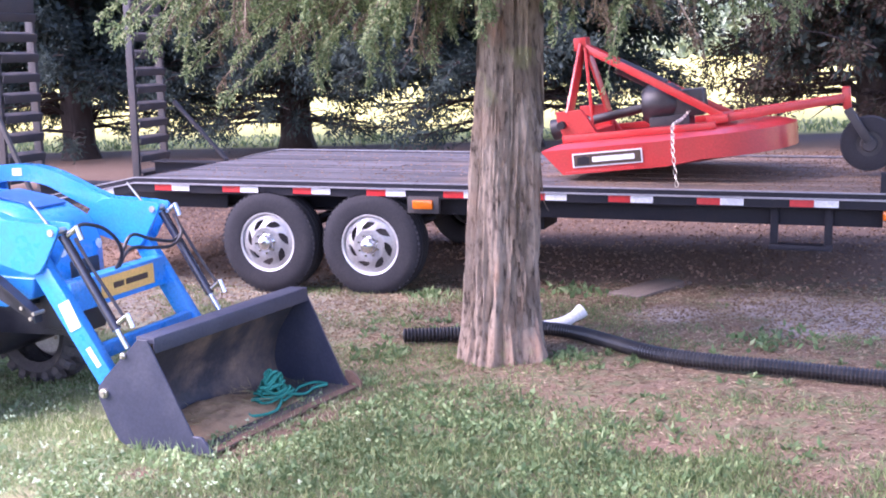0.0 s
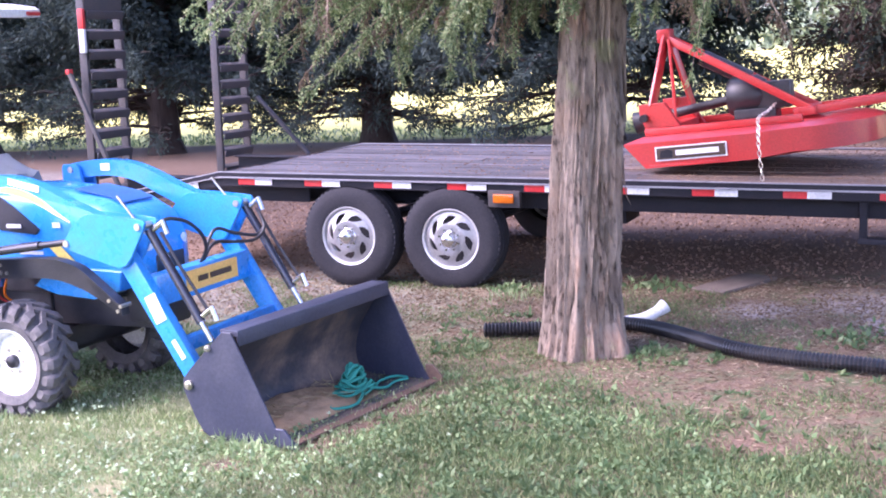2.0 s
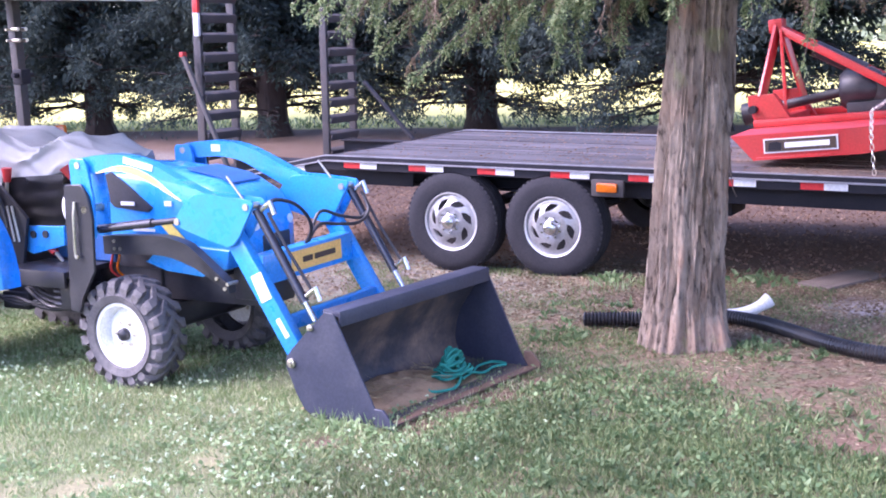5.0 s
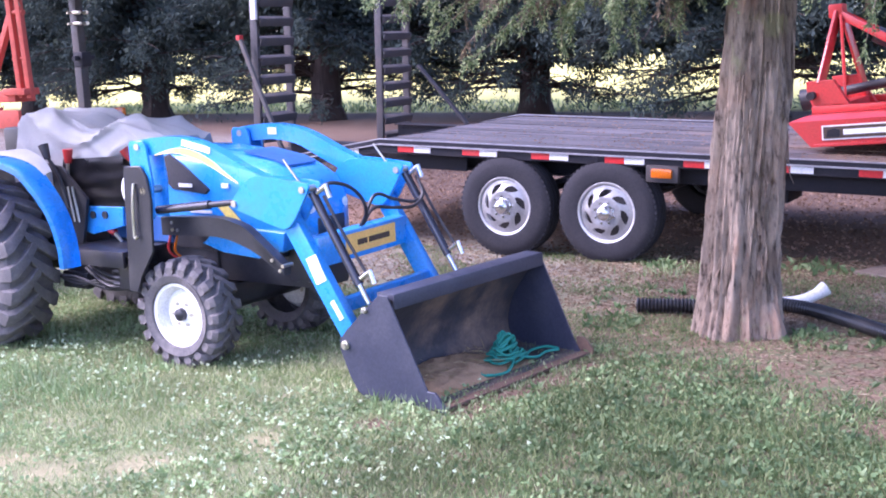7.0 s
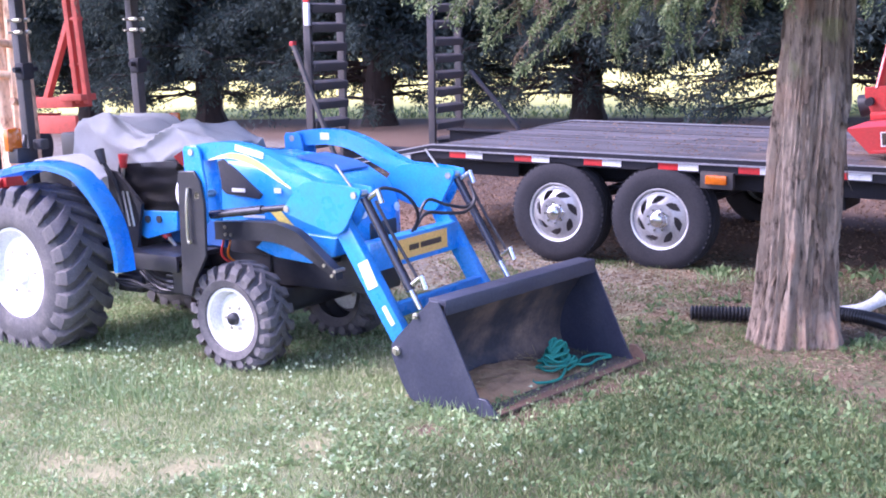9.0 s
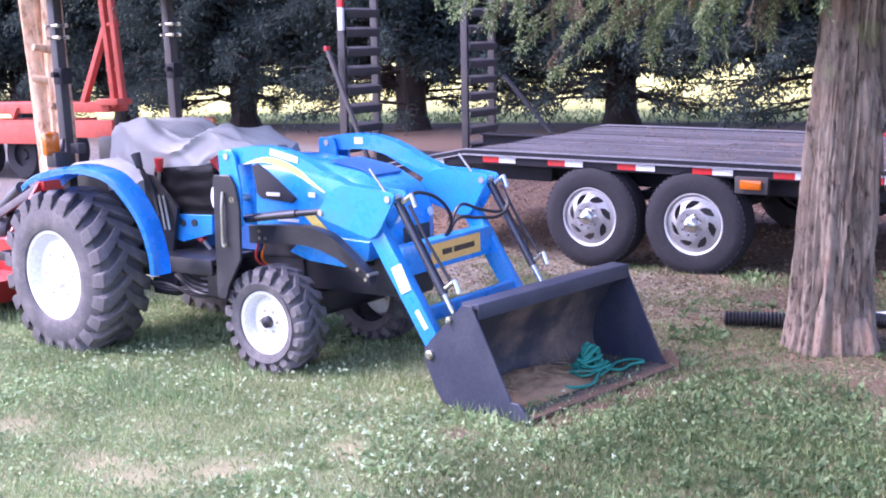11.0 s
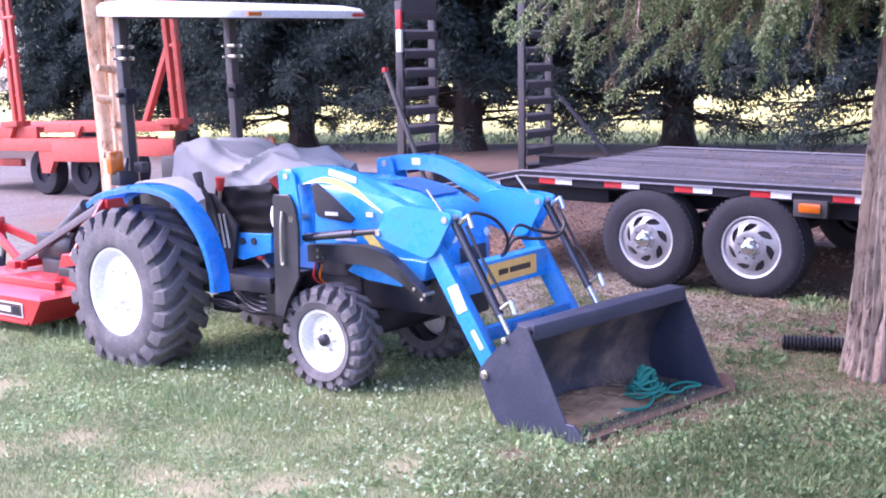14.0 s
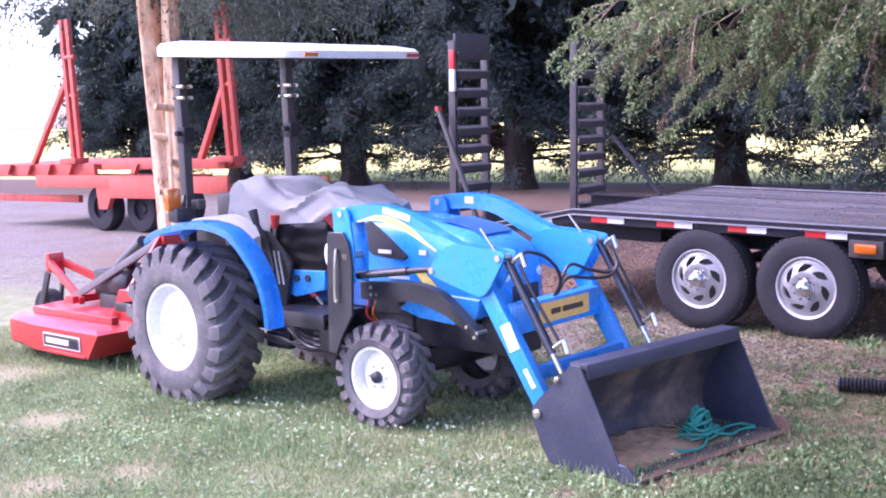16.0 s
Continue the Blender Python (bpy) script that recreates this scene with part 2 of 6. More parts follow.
PALE = [(0.2, 7.6, 0.5), (-0.45, 7.9, 0.4), (-1.1, 7.6, 0.26), (0.9, 7.2, 0.5), (-0.3, 7.3, 0.24)]


def ground_surface():
    """Lawn, needle litter, bare dirt under the trailer, a gravel yard and an open field, one sheet."""
    m, nt, bsdf, ns, ls = shader("ground_cover")
    geo = ns.new("ShaderNodeNewGeometry")
    pos = geo.outputs["Position"]
    sep = ns.new("ShaderNodeSeparateXYZ")
    ls.new(pos, sep.inputs[0])
    wob = noise_of(ns, ls, pos, 0.9, 6.0, 0.7)
    mid = noise_of(ns, ls, pos, 5.0, 5.0, 0.65)
    fine = noise_of(ns, ls, pos, 55.0, 4.0, 0.7)

    def edge(sock, a, b, wobble):
        """0 below a, 1 above b, with the line broken by the noise."""
        ad = ns.new("ShaderNodeMath")
        ad.operation = "MULTIPLY_ADD"
        ls.new(wob, ad.inputs[0])
        ad.inputs[1].default_value = wobble
        ls.new(sock, ad.inputs[2])
        mr = ns.new("ShaderNodeMapRange")
        mr.inputs[1].default_value, mr.inputs[2].default_value = a + wobble * 0.5, b + wobble * 0.5
        ls.new(ad.outputs[0], mr.inputs[0])
        return mr.outputs[0]

    def times(a, b):
        n = ns.new("ShaderNodeMath")
        n.operation = "MULTIPLY"
        ls.new(a, n.inputs[0]), ls.new(b, n.inputs[1])
        return n.outputs[0]

    def less(a):
        n = ns.new("ShaderNodeMath")
        n.operation = "SUBTRACT"
        n.inputs[0].default_value = 1.0
        ls.new(a, n.inputs[1])
        return n.outputs[0]

    lawn = ramp_of(ns, ls, mid, [(0.3, (0.36, 0.31, 0.19)), (0.46, (0.26, 0.275, 0.14)), (0.7, (0.18, 0.235, 0.09))])
    shaded_lawn = ramp_of(ns, ls, mid, [(0.3, (0.2, 0.135, 0.09)), (0.5, (0.13, 0.13, 0.065)), (0.7, (0.08, 0.11, 0.042))])
    litter = ramp_of(ns, ls, fine, [(0.3, (0.11, 0.068, 0.045)), (0.55, (0.22, 0.15, 0.098)), (0.8, (0.36, 0.27, 0.19))])
    litter = mix_of(ns, ls, ramp_of(ns, ls, mid, [(0.46, (0, 0, 0)), (0.6, (0.8,) * 3)]), litter, (0.12, 0.15, 0.065))
    gravel = ramp_of(ns, ls, noise_of(ns, ls, pos, 21.0, 6.0, 0.8), [(0.36, (0.06, 0.05, 0.045)), (0.5, (0.19, 0.165, 0.145)), (0.64, (0.36, 0.33, 0.3))])
    gravel = mix_of(ns, ls, ramp_of(ns, ls, wob, [(0.45, (0, 0, 0)), (0.65, (0.7,) * 3)]), gravel, (0.15, 0.115, 0.085))
    dirt = ramp_of(ns, ls, fine, [(0.3, (0.13, 0.078, 0.052)), (0.7, (0.28, 0.18, 0.12))])
    # stronger sunlight on the far field is put into its bright colour
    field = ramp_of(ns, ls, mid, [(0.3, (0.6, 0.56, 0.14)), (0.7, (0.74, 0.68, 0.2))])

    # a slanting coordinate: the litter lies beyond a line from the tree's foot towards the right foreground
    mx = ns.new("ShaderNodeMath")
    mx.operation = "MAXIMUM"
    ls.new(sep.outputs[0], mx.inputs[0])
    mx.inputs[1].default_value = -1.7
    sl = ns.new("ShaderNodeMath")
    sl.operation = "MULTIPLY_ADD"
    ls.new(mx.outputs[0], sl.inputs[0])
    sl.inputs[1].default_value = 0.55
    ls.new(sep.outputs[1], sl.inputs[2])
    past_lawn = edge(sl.outputs[0], 4.45, 5.1, 1.5)          # y + 0.55 x, right of the trunk
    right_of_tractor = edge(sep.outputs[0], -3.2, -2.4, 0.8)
    # right of the tractor the cedar's shade is put into a darker lawn colour
    lawn = mix_of(ns, ls, right_of_tractor, lawn, shaded_lawn)

    def spot(x, y, radius):
        """1 at a worn spot's middle, falling to 0 along a broken edge."""
        d = ns.new("ShaderNodeVectorMath")
        d.operation = "DISTANCE"
        d.inputs[1].default_value = (x, y, 0)
        ls.new(pos, d.inputs[0])
        ad = ns.new("ShaderNodeMath")
        ad.operation = "MULTIPLY_ADD"
        ls.new(mid, ad.inputs[0])
        ad.inputs[1].default_value = radius * 1.6
        ls.new(d.outputs["Value"], ad.inputs[2])
        mr = ns.new("ShaderNodeMapRange")
        mr.inputs[1].default_value, mr.inputs[2].default_value = radius * 2.1, radius * 1.3
        ls.new(ad.outputs[0], mr.inputs[0])
        return mr.outputs[0]

    worn = ramp_of(ns, ls, fine, [(0.3, (0.22, 0.205, 0.1)), (0.7, (0.39, 0.355, 0.2))])
    trod = ramp_of(ns, ls, fine, [(0.3, (0.11, 0.068, 0.046)), (0.7, (0.26, 0.17, 0.115))])
    for x, y, radius in BARE:
        lawn = mix_of(ns, ls, spot(x, y, radius), lawn, worn)
    for x, y, radius in TROD:
        lawn = mix_of(ns, ls, spot(x, y, radius), lawn, trod)
    c = mix_of(ns, ls, times(past_lawn, right_of_tractor), lawn, litter)
    beyond = edge(sep.outputs[1], 5.9, 6.6, 0.9)
    c = mix_of(ns, ls, times(beyond, right_of_tractor), c, litter)
    grav = times(edge(sep.outputs[1], 6.4, 7.2, 0.9), less(edge(sep.outputs[0], -3.6, -2.0, 1.6)))
    c = mix_of(ns, ls, times(grav, ramp_of(ns, ls, mid, [(0.3, (0.45,) * 3), (0.6, (1, 1, 1))])), c, gravel)
    chalky = ramp_of(ns, ls, fine, [(0.3, (0.27, 0.225, 0.2)), (0.7, (0.52, 0.46, 0.42))])
    for x, y, radius in PALE:
        c = mix_of(ns, ls, spot(x, y, radius), c, chalky)
    c = mix_of(ns, ls, edge(sep.outputs[1], 8.3, 9.2, 0.6), c, mix_of(ns, ls, less(edge(sep.outputs[0], -14.5, -12.5, 1.5)), dirt, gravel))
    needle_soil = ramp_of(ns, ls, fine, [(0.3, (0.07, 0.042, 0.028)), (0.7, (0.155, 0.096, 0.064))])
    c = mix_of(ns, ls, times(edge(sep.outputs[1], 9.6, 10.4, 0.8), edge(sep.outputs[0], -13.5, -12.0, 1.5)), c, needle_soil)
    c = mix_of(ns, ls, edge(sep.outputs[1], 16.5, 18.0, 1.5), c, needle_soil)
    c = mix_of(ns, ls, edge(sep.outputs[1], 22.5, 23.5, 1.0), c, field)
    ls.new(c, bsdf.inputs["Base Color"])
    bsdf.inputs["Roughness"].default_value = 0.95
    bump_of(ns, ls, bsdf, fine, 0.7, 0.02)
    return m


GROUND = ground_surface()


# ---- shape helpers ----
def part(name, bm, material, parent, label="", smooth=40):
    """One bmesh as one mesh object under a thing or a part."""
    me = bpy.data.meshes.new(name)
    bmesh.ops.recalc_face_normals(bm, faces=bm.faces)
    bm.to_mesh(me)
    bm.free()
    me.materials.append(material)
    if smooth:
        me.shade_smooth()
        me.set_sharp_from_angle(angle=radians(smooth))
    ob = new(name, me)
    ob.parent = parent
    if label:
        ob["label"] = label
    return ob


def again(ob, m, parent=None):
    """The same part once more, sharing its mesh."""
    c = new(ob.name.split(".")[0], ob.data)
    c.parent = parent or ob.parent
    c.matrix_basis = m
    if "label" in ob:
        c["label"] = ob["label"]
    return c


def thing(name, m, label, category, group="", kind=""):
    e = new(name)
    e.empty_display_size = 0.1
    e.matrix_basis = m
    return tagged(e, label, category, group, kind)


def box(bm, c, s, bevel=0.0, m=None):
    made = bmesh.ops.create_cube(bm, size=1.0, matrix=(m or Matrix()) @ Matrix.Translation(c) @ Matrix.Diagonal((*s, 1)))
    if bevel:
        edges = list({e for v in made["verts"] for e in v.link_edges})
        bmesh.ops.bevel(bm, geom=edges, offset=bevel, segments=2, profile=0.6, affect="EDGES")
    return bm


def rod(bm, a, b, r, r2=None, seg=14):
    a, b = Vector(a), Vector(b)
    q = (b - a).to_track_quat("Z", "Y").to_matrix().to_4x4()
    bmesh.ops.create_cone(bm, cap_ends=True, segments=seg, radius1=r, radius2=r if r2 is None else r2, depth=(b - a).length,
                          matrix=Matrix.Translation((a + b) / 2) @ q)
    return bm


def beam(bm, a, b, w, h, bevel=0.004, up=(0, 0, 1)):
    """A square bar from a to b: w across, h along up."""
    a, b = Vector(a), Vector(b)
    x = (b - a).normalized()
    y = Vector(up).cross(x).normalized()
    z = x.cross(y)
    m = Matrix((x, y, z)).transposed().to_4x4()
    m.translation = (a + b) / 2
    return box(bm, (0, 0, 0), ((b - a).length, w, h), bevel, m)


def tube(bm, pts, r, seg=8, closed=False):
    """A round tube through points; r a number or one for each point."""
    pts = [Vector(p) for p in pts]
    rs = r if isinstance(r, (list, tuple)) else [r] * len(pts)
    rings, prev = [], None
    for i, p in enumerate(pts):
        d = (pts[min(i + 1, len(pts) - 1)] - pts[max(i - 1, 0)]).normalized()
        side = (prev - d * prev.dot(d)) if prev else d.orthogonal()
        side.normalize()
        prev = side
        o = d.cross(side)
        rings.append([bm.verts.new(p + (side * math.cos(k / seg * math.tau) + o * math.sin(k / seg * math.tau)) * rs[i]) for k in range(seg)])
    for a, b in zip(rings, rings[1:]):
        for k in range(seg):
            bm.faces.new((a[k], a[(k + 1) % seg], b[(k + 1) % seg], b[k]))
    bm.faces.new(rings[0][::-1]), bm.faces.new(rings[-1])
    return bm


def smooth_line(pts, n=6):
    """A Catmull-Rom line through points."""
    pts = [Vector(p) for p in pts]
    ext = [pts[0] * 2 - pts[1], *pts, pts[-1] * 2 - pts[-2]]
    out = []
    for a, b, c, d in zip(ext, ext[1:], ext[2:], ext[3:]):
        for k in range(n):
            t = k / n
            out.append(0.5 * ((2 * b) + (c - a) * t + (2 * a - 5 * b + 4 * c - d) * t * t + (3 * b - a - 3 * c + d) * t ** 3))
    return [*out, pts[-1]]


def prism(bm, outline, y0, y1, bevel=0.0):
    """An outline of (x, z) pairs given a thickness from y0 to y1."""
    a = [bm.verts.new((x, y0, z)) for x, z in outline]
    b = [bm.verts.new((x, y1, z)) for x, z in outline]
    n = len(outline)
    fs = [bm.faces.new(a), bm.faces.new(b[::-1])]
    fs += [bm.faces.new((a[i], b[i], b[(i + 1) % n], a[(i + 1) % n])) for i in range(n)]
    if bevel:
        edges = list({e for f in fs[:2] for e in f.edges})
        bmesh.ops.bevel(bm, geom=edges, offset=bevel, segments=1, affect="EDGES")
    return bm


def turned(bm, profile, seg=40, m=None):
    """A ring turned about the y axis from (radius, y) pairs."""
    rings = []
    for r, y in profile:
        ring = [bm.verts.new((r * math.cos(k / seg * math.tau), y, r * math.sin(k / seg * math.tau))) for k in range(seg)]
        rings.append(ring)
    for a, b in zip(rings, rings[1:]):
        for k in range(seg):
            bm.faces.new((a[k], a[(k + 1) % seg], b[(k + 1) % seg], b[k]))
    if m:
        bmesh.ops.transform(bm, matrix=m, verts=[v for ring in rings for v in ring])
    return bm


def fast_mesh(name, verts, faces_n, material, label="", category="", kind="stuff", parent=None):
    """Very many small faces, each of faces_n corners of its own run of verts, as one object."""
    me = bpy.data.meshes.new(name)
    verts = np.asarray(verts, dtype=np.float32).reshape(-1, 3)
    nv = len(verts)
    nf = nv // faces_n
    me.vertices.add(nv)
    me.vertices.foreach_set("co", verts.ravel())
    me.loops.add(nv)
    me.loops.foreach_set("vertex_index", np.arange(nv, dtype=np.int32))
    me.polygons.add(nf)
    me.polygons.foreach_set("loop_start", np.arange(0, nv, faces_n, dtype=np.int32))
    me.polygons.foreach_set("loop_total", np.full(nf, faces_n, dtype=np.int32))
    me.materials.append(material)
    me.update(calc_edges=True)
    ob = new(name, me)
    ob.parent = parent
    return tagged(ob, label, category, "", kind)


rng = np.random.default_rng(7)


def unit(v):
    return v / np.maximum(np.linalg.norm(v, axis=-1, keepdims=True), 1e-9)


def leaves(points, ways, length, width, spread=0.6):
    """Slim leaf faces (4 corners) at points, along ways with some spread. Returns their corners."""
    n = len(points)
    d = unit(ways + rng.normal(0, spread, (n, 3)))
    s = unit(np.cross(d, rng.normal(0, 1, (n, 3))))
    ln = (length * rng.uniform(0.6, 1.3, (n, 1)))
    w = (width * rng.uniform(0.6, 1.3, (n, 1)))
    a = points
    b = points + d * ln * 0.45 + s * w
    c = points + d * ln
    e = points + d * ln * 0.45 - s * w
    return np.stack([a, b, c, e], 1)


# ---- ground ----
bm = bmesh.new()
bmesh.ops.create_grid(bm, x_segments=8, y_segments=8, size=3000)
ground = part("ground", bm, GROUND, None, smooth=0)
tagged(ground, "patchy lawn running into needle litter, gravel and a field painted bright as sunlit", "ground", kind="structure")


# ---- flatbed trailer ----
TRAILER = pose(-3.77, 8.05, 0.0, 0, 1.95, 0)
trailer = thing("flatbed_trailer", TRAILER, "black steel deckover flatbed trailer with worn plank deck", "trailer")
DECK = 0.83
X0, X1 = -1.57, 3.93        # tail bend and front end of the level deck
TAIL = -2.8                 # end of the sloped tail
tail_z = lambda x: DECK - (X0 - x) * 0.2 if x < X0 else DECK
for side, y in (("near", 0.0), ("far", 2.5)):
    s = 1 if y == 0 else -1
    rail = part("side_rail", prism(bmesh.new(), [(TAIL, tail_z(TAIL) - 0.1), (X0, DECK - 0.1), (X1, DECK - 0.1), (X1, DECK), (X0, DECK), (TAIL, tail_z(TAIL))],
                                   y, y + s * 0.06, 0.004), STEEL, trailer)
    part("edge_bar", prism(bmesh.new(), [(TAIL, tail_z(TAIL) - 0.04), (X0, DECK - 0.04), (X1, DECK - 0.04), (X1, DECK - 0.03), (X0, DECK - 0.03), (TAIL, tail_z(TAIL) - 0.03)],
                           y - s * 0.022, y - s * 0.001), EDGE, rail, "scuffed bright rub rail")
    part("edge_bar", prism(bmesh.new(), [(TAIL, tail_z(TAIL) + 0.002), (X0, DECK + 0.002), (X1, DECK + 0.002), (X1, DECK + 0.01), (X0, DECK + 0.01), (TAIL, tail_z(TAIL) + 0.01)],
                           y - s * 0.004, y + s * 0.01), EDGE, rail, "scuffed bright rub rail")
    for k in range(9):
        xe = -1.09 + 0.59 * k
        for mat, a in ((TAPE_RED, -0.3), (TAPE_WHITE, -0.15)):
            part("reflector", box(bmesh.new(), (xe + a + 0.075, y - s * 0.004, DECK - 0.066), (0.15, 0.006, 0.044), 0.0), mat, rail,
                 "red reflective tape" if mat is TAPE_RED else "white reflective tape", smooth=0)
    part("reflector", beam(bmesh.new(), (X0 - 0.35, y - s * 0.004, tail_z(X0 - 0.35) - 0.066), (X0 - 0.2, y - s * 0.004, tail_z(X0 - 0.2) - 0.066), 0.006, 0.044, 0), TAPE_WHITE, rail,
         "white reflective tape", smooth=0)
for y in (0.38, 2.12):
    b = bmesh.new()
    box(b, (0.55, y, 0.585), (6.6, 0.14, 0.014), 0.003)
    box(b, (0.55, y, 0.74), (6.6, 0.14, 0.014), 0.003)
    box(b, (0.55, y, 0.66), (6.6, 0.012, 0.15))
    part("main_beam", b, STEEL, trailer)
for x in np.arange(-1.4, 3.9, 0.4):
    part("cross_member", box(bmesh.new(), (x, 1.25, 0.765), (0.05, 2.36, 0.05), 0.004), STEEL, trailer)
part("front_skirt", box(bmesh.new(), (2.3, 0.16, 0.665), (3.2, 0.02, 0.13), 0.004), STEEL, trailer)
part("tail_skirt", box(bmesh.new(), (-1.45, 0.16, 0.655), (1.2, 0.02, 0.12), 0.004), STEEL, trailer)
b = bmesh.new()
box(b, (X1 + 0.03, 1.25, DECK - 0.1), (0.06, 2.5, 0.22), 0.006)
part("front_rail", b, STEEL, trailer)
part("stake_post", box(bmesh.new(), (X1 - 0.02, 0.04, DECK + 0.06), (0.07, 0.07, 0.16), 0.006), STEEL, trailer)
part("marker_light", box(bmesh.new(), (X1 - 0.0, -0.02, DECK - 0.13), (0.07, 0.03, 0.06), 0.012), ORANGE, trailer, "orange marker lens")
b = bmesh.new()
beam(b, (X1, 0.9, 0.6), (X1 + 1.3, 1.25, 0.52), 0.1, 0.14)
beam(b, (X1, 1.6, 0.6), (X1 + 1.3, 1.25, 0.52), 0.1, 0.14)
part("tongue", b, STEEL, trailer)
rod(b := bmesh.new(), (X1 + 1.0, 1.25, 0.18), (X1 + 1.0, 1.25, 0.8), 0.045)
box(b, (X1 + 1.0, 1.25, 0.19), (0.2, 0.2, 0.02))
part("jack", b, STEEL, trailer)
# side step under the deck
b = bmesh.new()
for x in (3.23, 3.57):
    box(b, (x, 0.12, 0.6), (0.05, 0.05, 0.29), 0.005)
box(b, (3.4, 0.1, 0.465), (0.4, 0.1, 0.035), 0.005)
part("side_step", b, STEEL, trailer)
# side marker lamp
lamp = part("side_lamp", box(bmesh.new(), (0.82, 0.0, 0.685), (0.24, 0.05, 0.12), 0.008), RAMP_STEEL, trailer, "black lamp bracket")
b = bmesh.new()
box(b, (0.82, -0.03, 0.69), (0.155, 0.03, 0.066), 0.013)
part("lens", b, ORANGE, lamp, "orange rounded lens")
# axles
b = bmesh.new()
for x in (-0.425, 0.425):
    rod(b, (x, 0.1, 0.42), (x, 2.4, 0.42), 0.045)
for y in (0.38, 2.12):
    for x in (-0.425, 0.425):
        beam(b, (x - 0.36, y, 0.55), (x, y, 0.47), 0.06, 0.03)
        beam(b, (x + 0.36, y, 0.55), (x, y, 0.47), 0.06, 0.03)
part("axle_set", b, STEEL, trailer)
box(b := bmesh.new(), (1.35, 0.6, 0.55), (0.5, 0.4, 0.16), 0.01)
part("tool_tray", b, STEEL, trailer)


def road_wheel(parent, m):
    """Tyre with grooved tread, swirled seven-slot alloy disc, chrome hub cap and nuts; the face looks along -y."""
    prof = [(0.21, 0.0), (0.225, -0.012), (0.25, -0.016), (0.31, -0.02), (0.36, -0.01), (0.378, 0.008), (0.386, 0.02),
            (0.386, 0.05), (0.376, 0.054), (0.376, 0.062), (0.388, 0.066), (0.389, 0.1), (0.378, 0.104), (0.378, 0.112), (0.389, 0.116),
            (0.388, 0.15), (0.376, 0.154), (0.376, 0.162), (0.386, 0.166), (0.384, 0.19), (0.36, 0.215), (0.28, 0.225), (0.21, 0.21)]
    b = turned(bmesh.new(), prof, 56)
    for k in range(56):
        a = k / 56 * math.tau
        box(b, (0, 0.015, 0.374), (0.022, 0.03, 0.02), 0, Matrix.Rotation(a, 4, "Y"))
    tyre = part("tyre", b, RUBBER_CLEAN, parent, "worn black road tyre")
    b = turned(bmesh.new(), [(0.222, 0.02), (0.228, -0.006), (0.222, -0.016), (0.212, -0.012), (0.203, 0.012), (0.2, 0.05), (0.19, 0.06), (0.19, 0.16)], 56)
    rim = part("rim", b, ALLOY, parent, "bright alloy wheel")
    b = turned(bmesh.new(), [(0.212, 0.07), (0.05, 0.045), (0.0, 0.045)], 32)
    part("wheel_well", b, RAMP_STEEL, parent)
    # dished disc with seven slanting windows near its edge
    b = bmesh.new()
    radii = [0.05, 0.085, 0.108, 0.122, 0.13, 0.145, 0.16, 0.172, 0.18, 0.195, 0.207]
    dish = [-0.018, -0.03, -0.034, -0.03, -0.026, -0.018, -0.01, -0.004, -0.002, 0.0, 0.01]
    n = 7 * 16
    rings = []
    for r, y in zip(radii, dish):
        sw = (r - 0.148) * 7.0
        rings.append([b.verts.new((r * math.cos(k / n * math.tau - sw), y, r * math.sin(k / n * math.tau - sw))) for k in range(n)])
    for i in range(len(radii) - 1):
        for k in range(n):
            j = k % 16
            if 3 <= i <= 6 and (2 <= j <= 10 if i in (4, 5) else 3 <= j <= 9):
                continue
            b.faces.new((rings[i][k], rings[i][(k + 1) % n], rings[i + 1][(k + 1) % n], rings[i + 1][k]))
    bmesh.ops.solidify(b, geom=list(b.faces), thickness=-0.014)
    part("disc", b, ALLOY, parent, "silver dished disc with seven windows")
    b = turned(bmesh.new(), [(0.0, -0.085), (0.034, -0.083), (0.05, -0.07), (0.056, -0.03), (0.064, -0.024)], 24)
    part("hub_cap", b, CHROME, parent, "chrome hub cap")
    nut = None
    for k in range(8):
        a = k / 8 * math.tau + 0.2
        p = pose(0.078 * math.cos(a), 0, 0.078 * math.sin(a))
        if nut is None:
            nut = part("wheel_nut", rod(bmesh.new(), (0, 0.0, 0), (0, -0.045, 0), 0.012, 0.009, 8), CHROME, parent)
            nut.matrix_basis = p
        else:
            again(nut, p)
    for o in (tyre, rim):
        o.matrix_basis = m


for x, turn in ((-0.425, 0.1), (0.425, 0.5)):
    for y, rz in ((0.0, 0), (2.5, 180)):
        # wheels stand upright on the ground though the bed dips towards the front
        z = 0.38 + x * 0.025 - (0.012 if x > 0 else 0)
        hub = part("wheel", rod(bmesh.new(), (0, 0.06, 0), (0, 0.2, 0), 0.09), STEEL, trailer, "road wheel with alloy disc")
        hub.matrix_basis = pose(x - z * 0.034 - (0.015 if x > 0 else 0.0), y, z, 0, math.degrees(turn), rz)
        road_wheel(hub, Matrix())
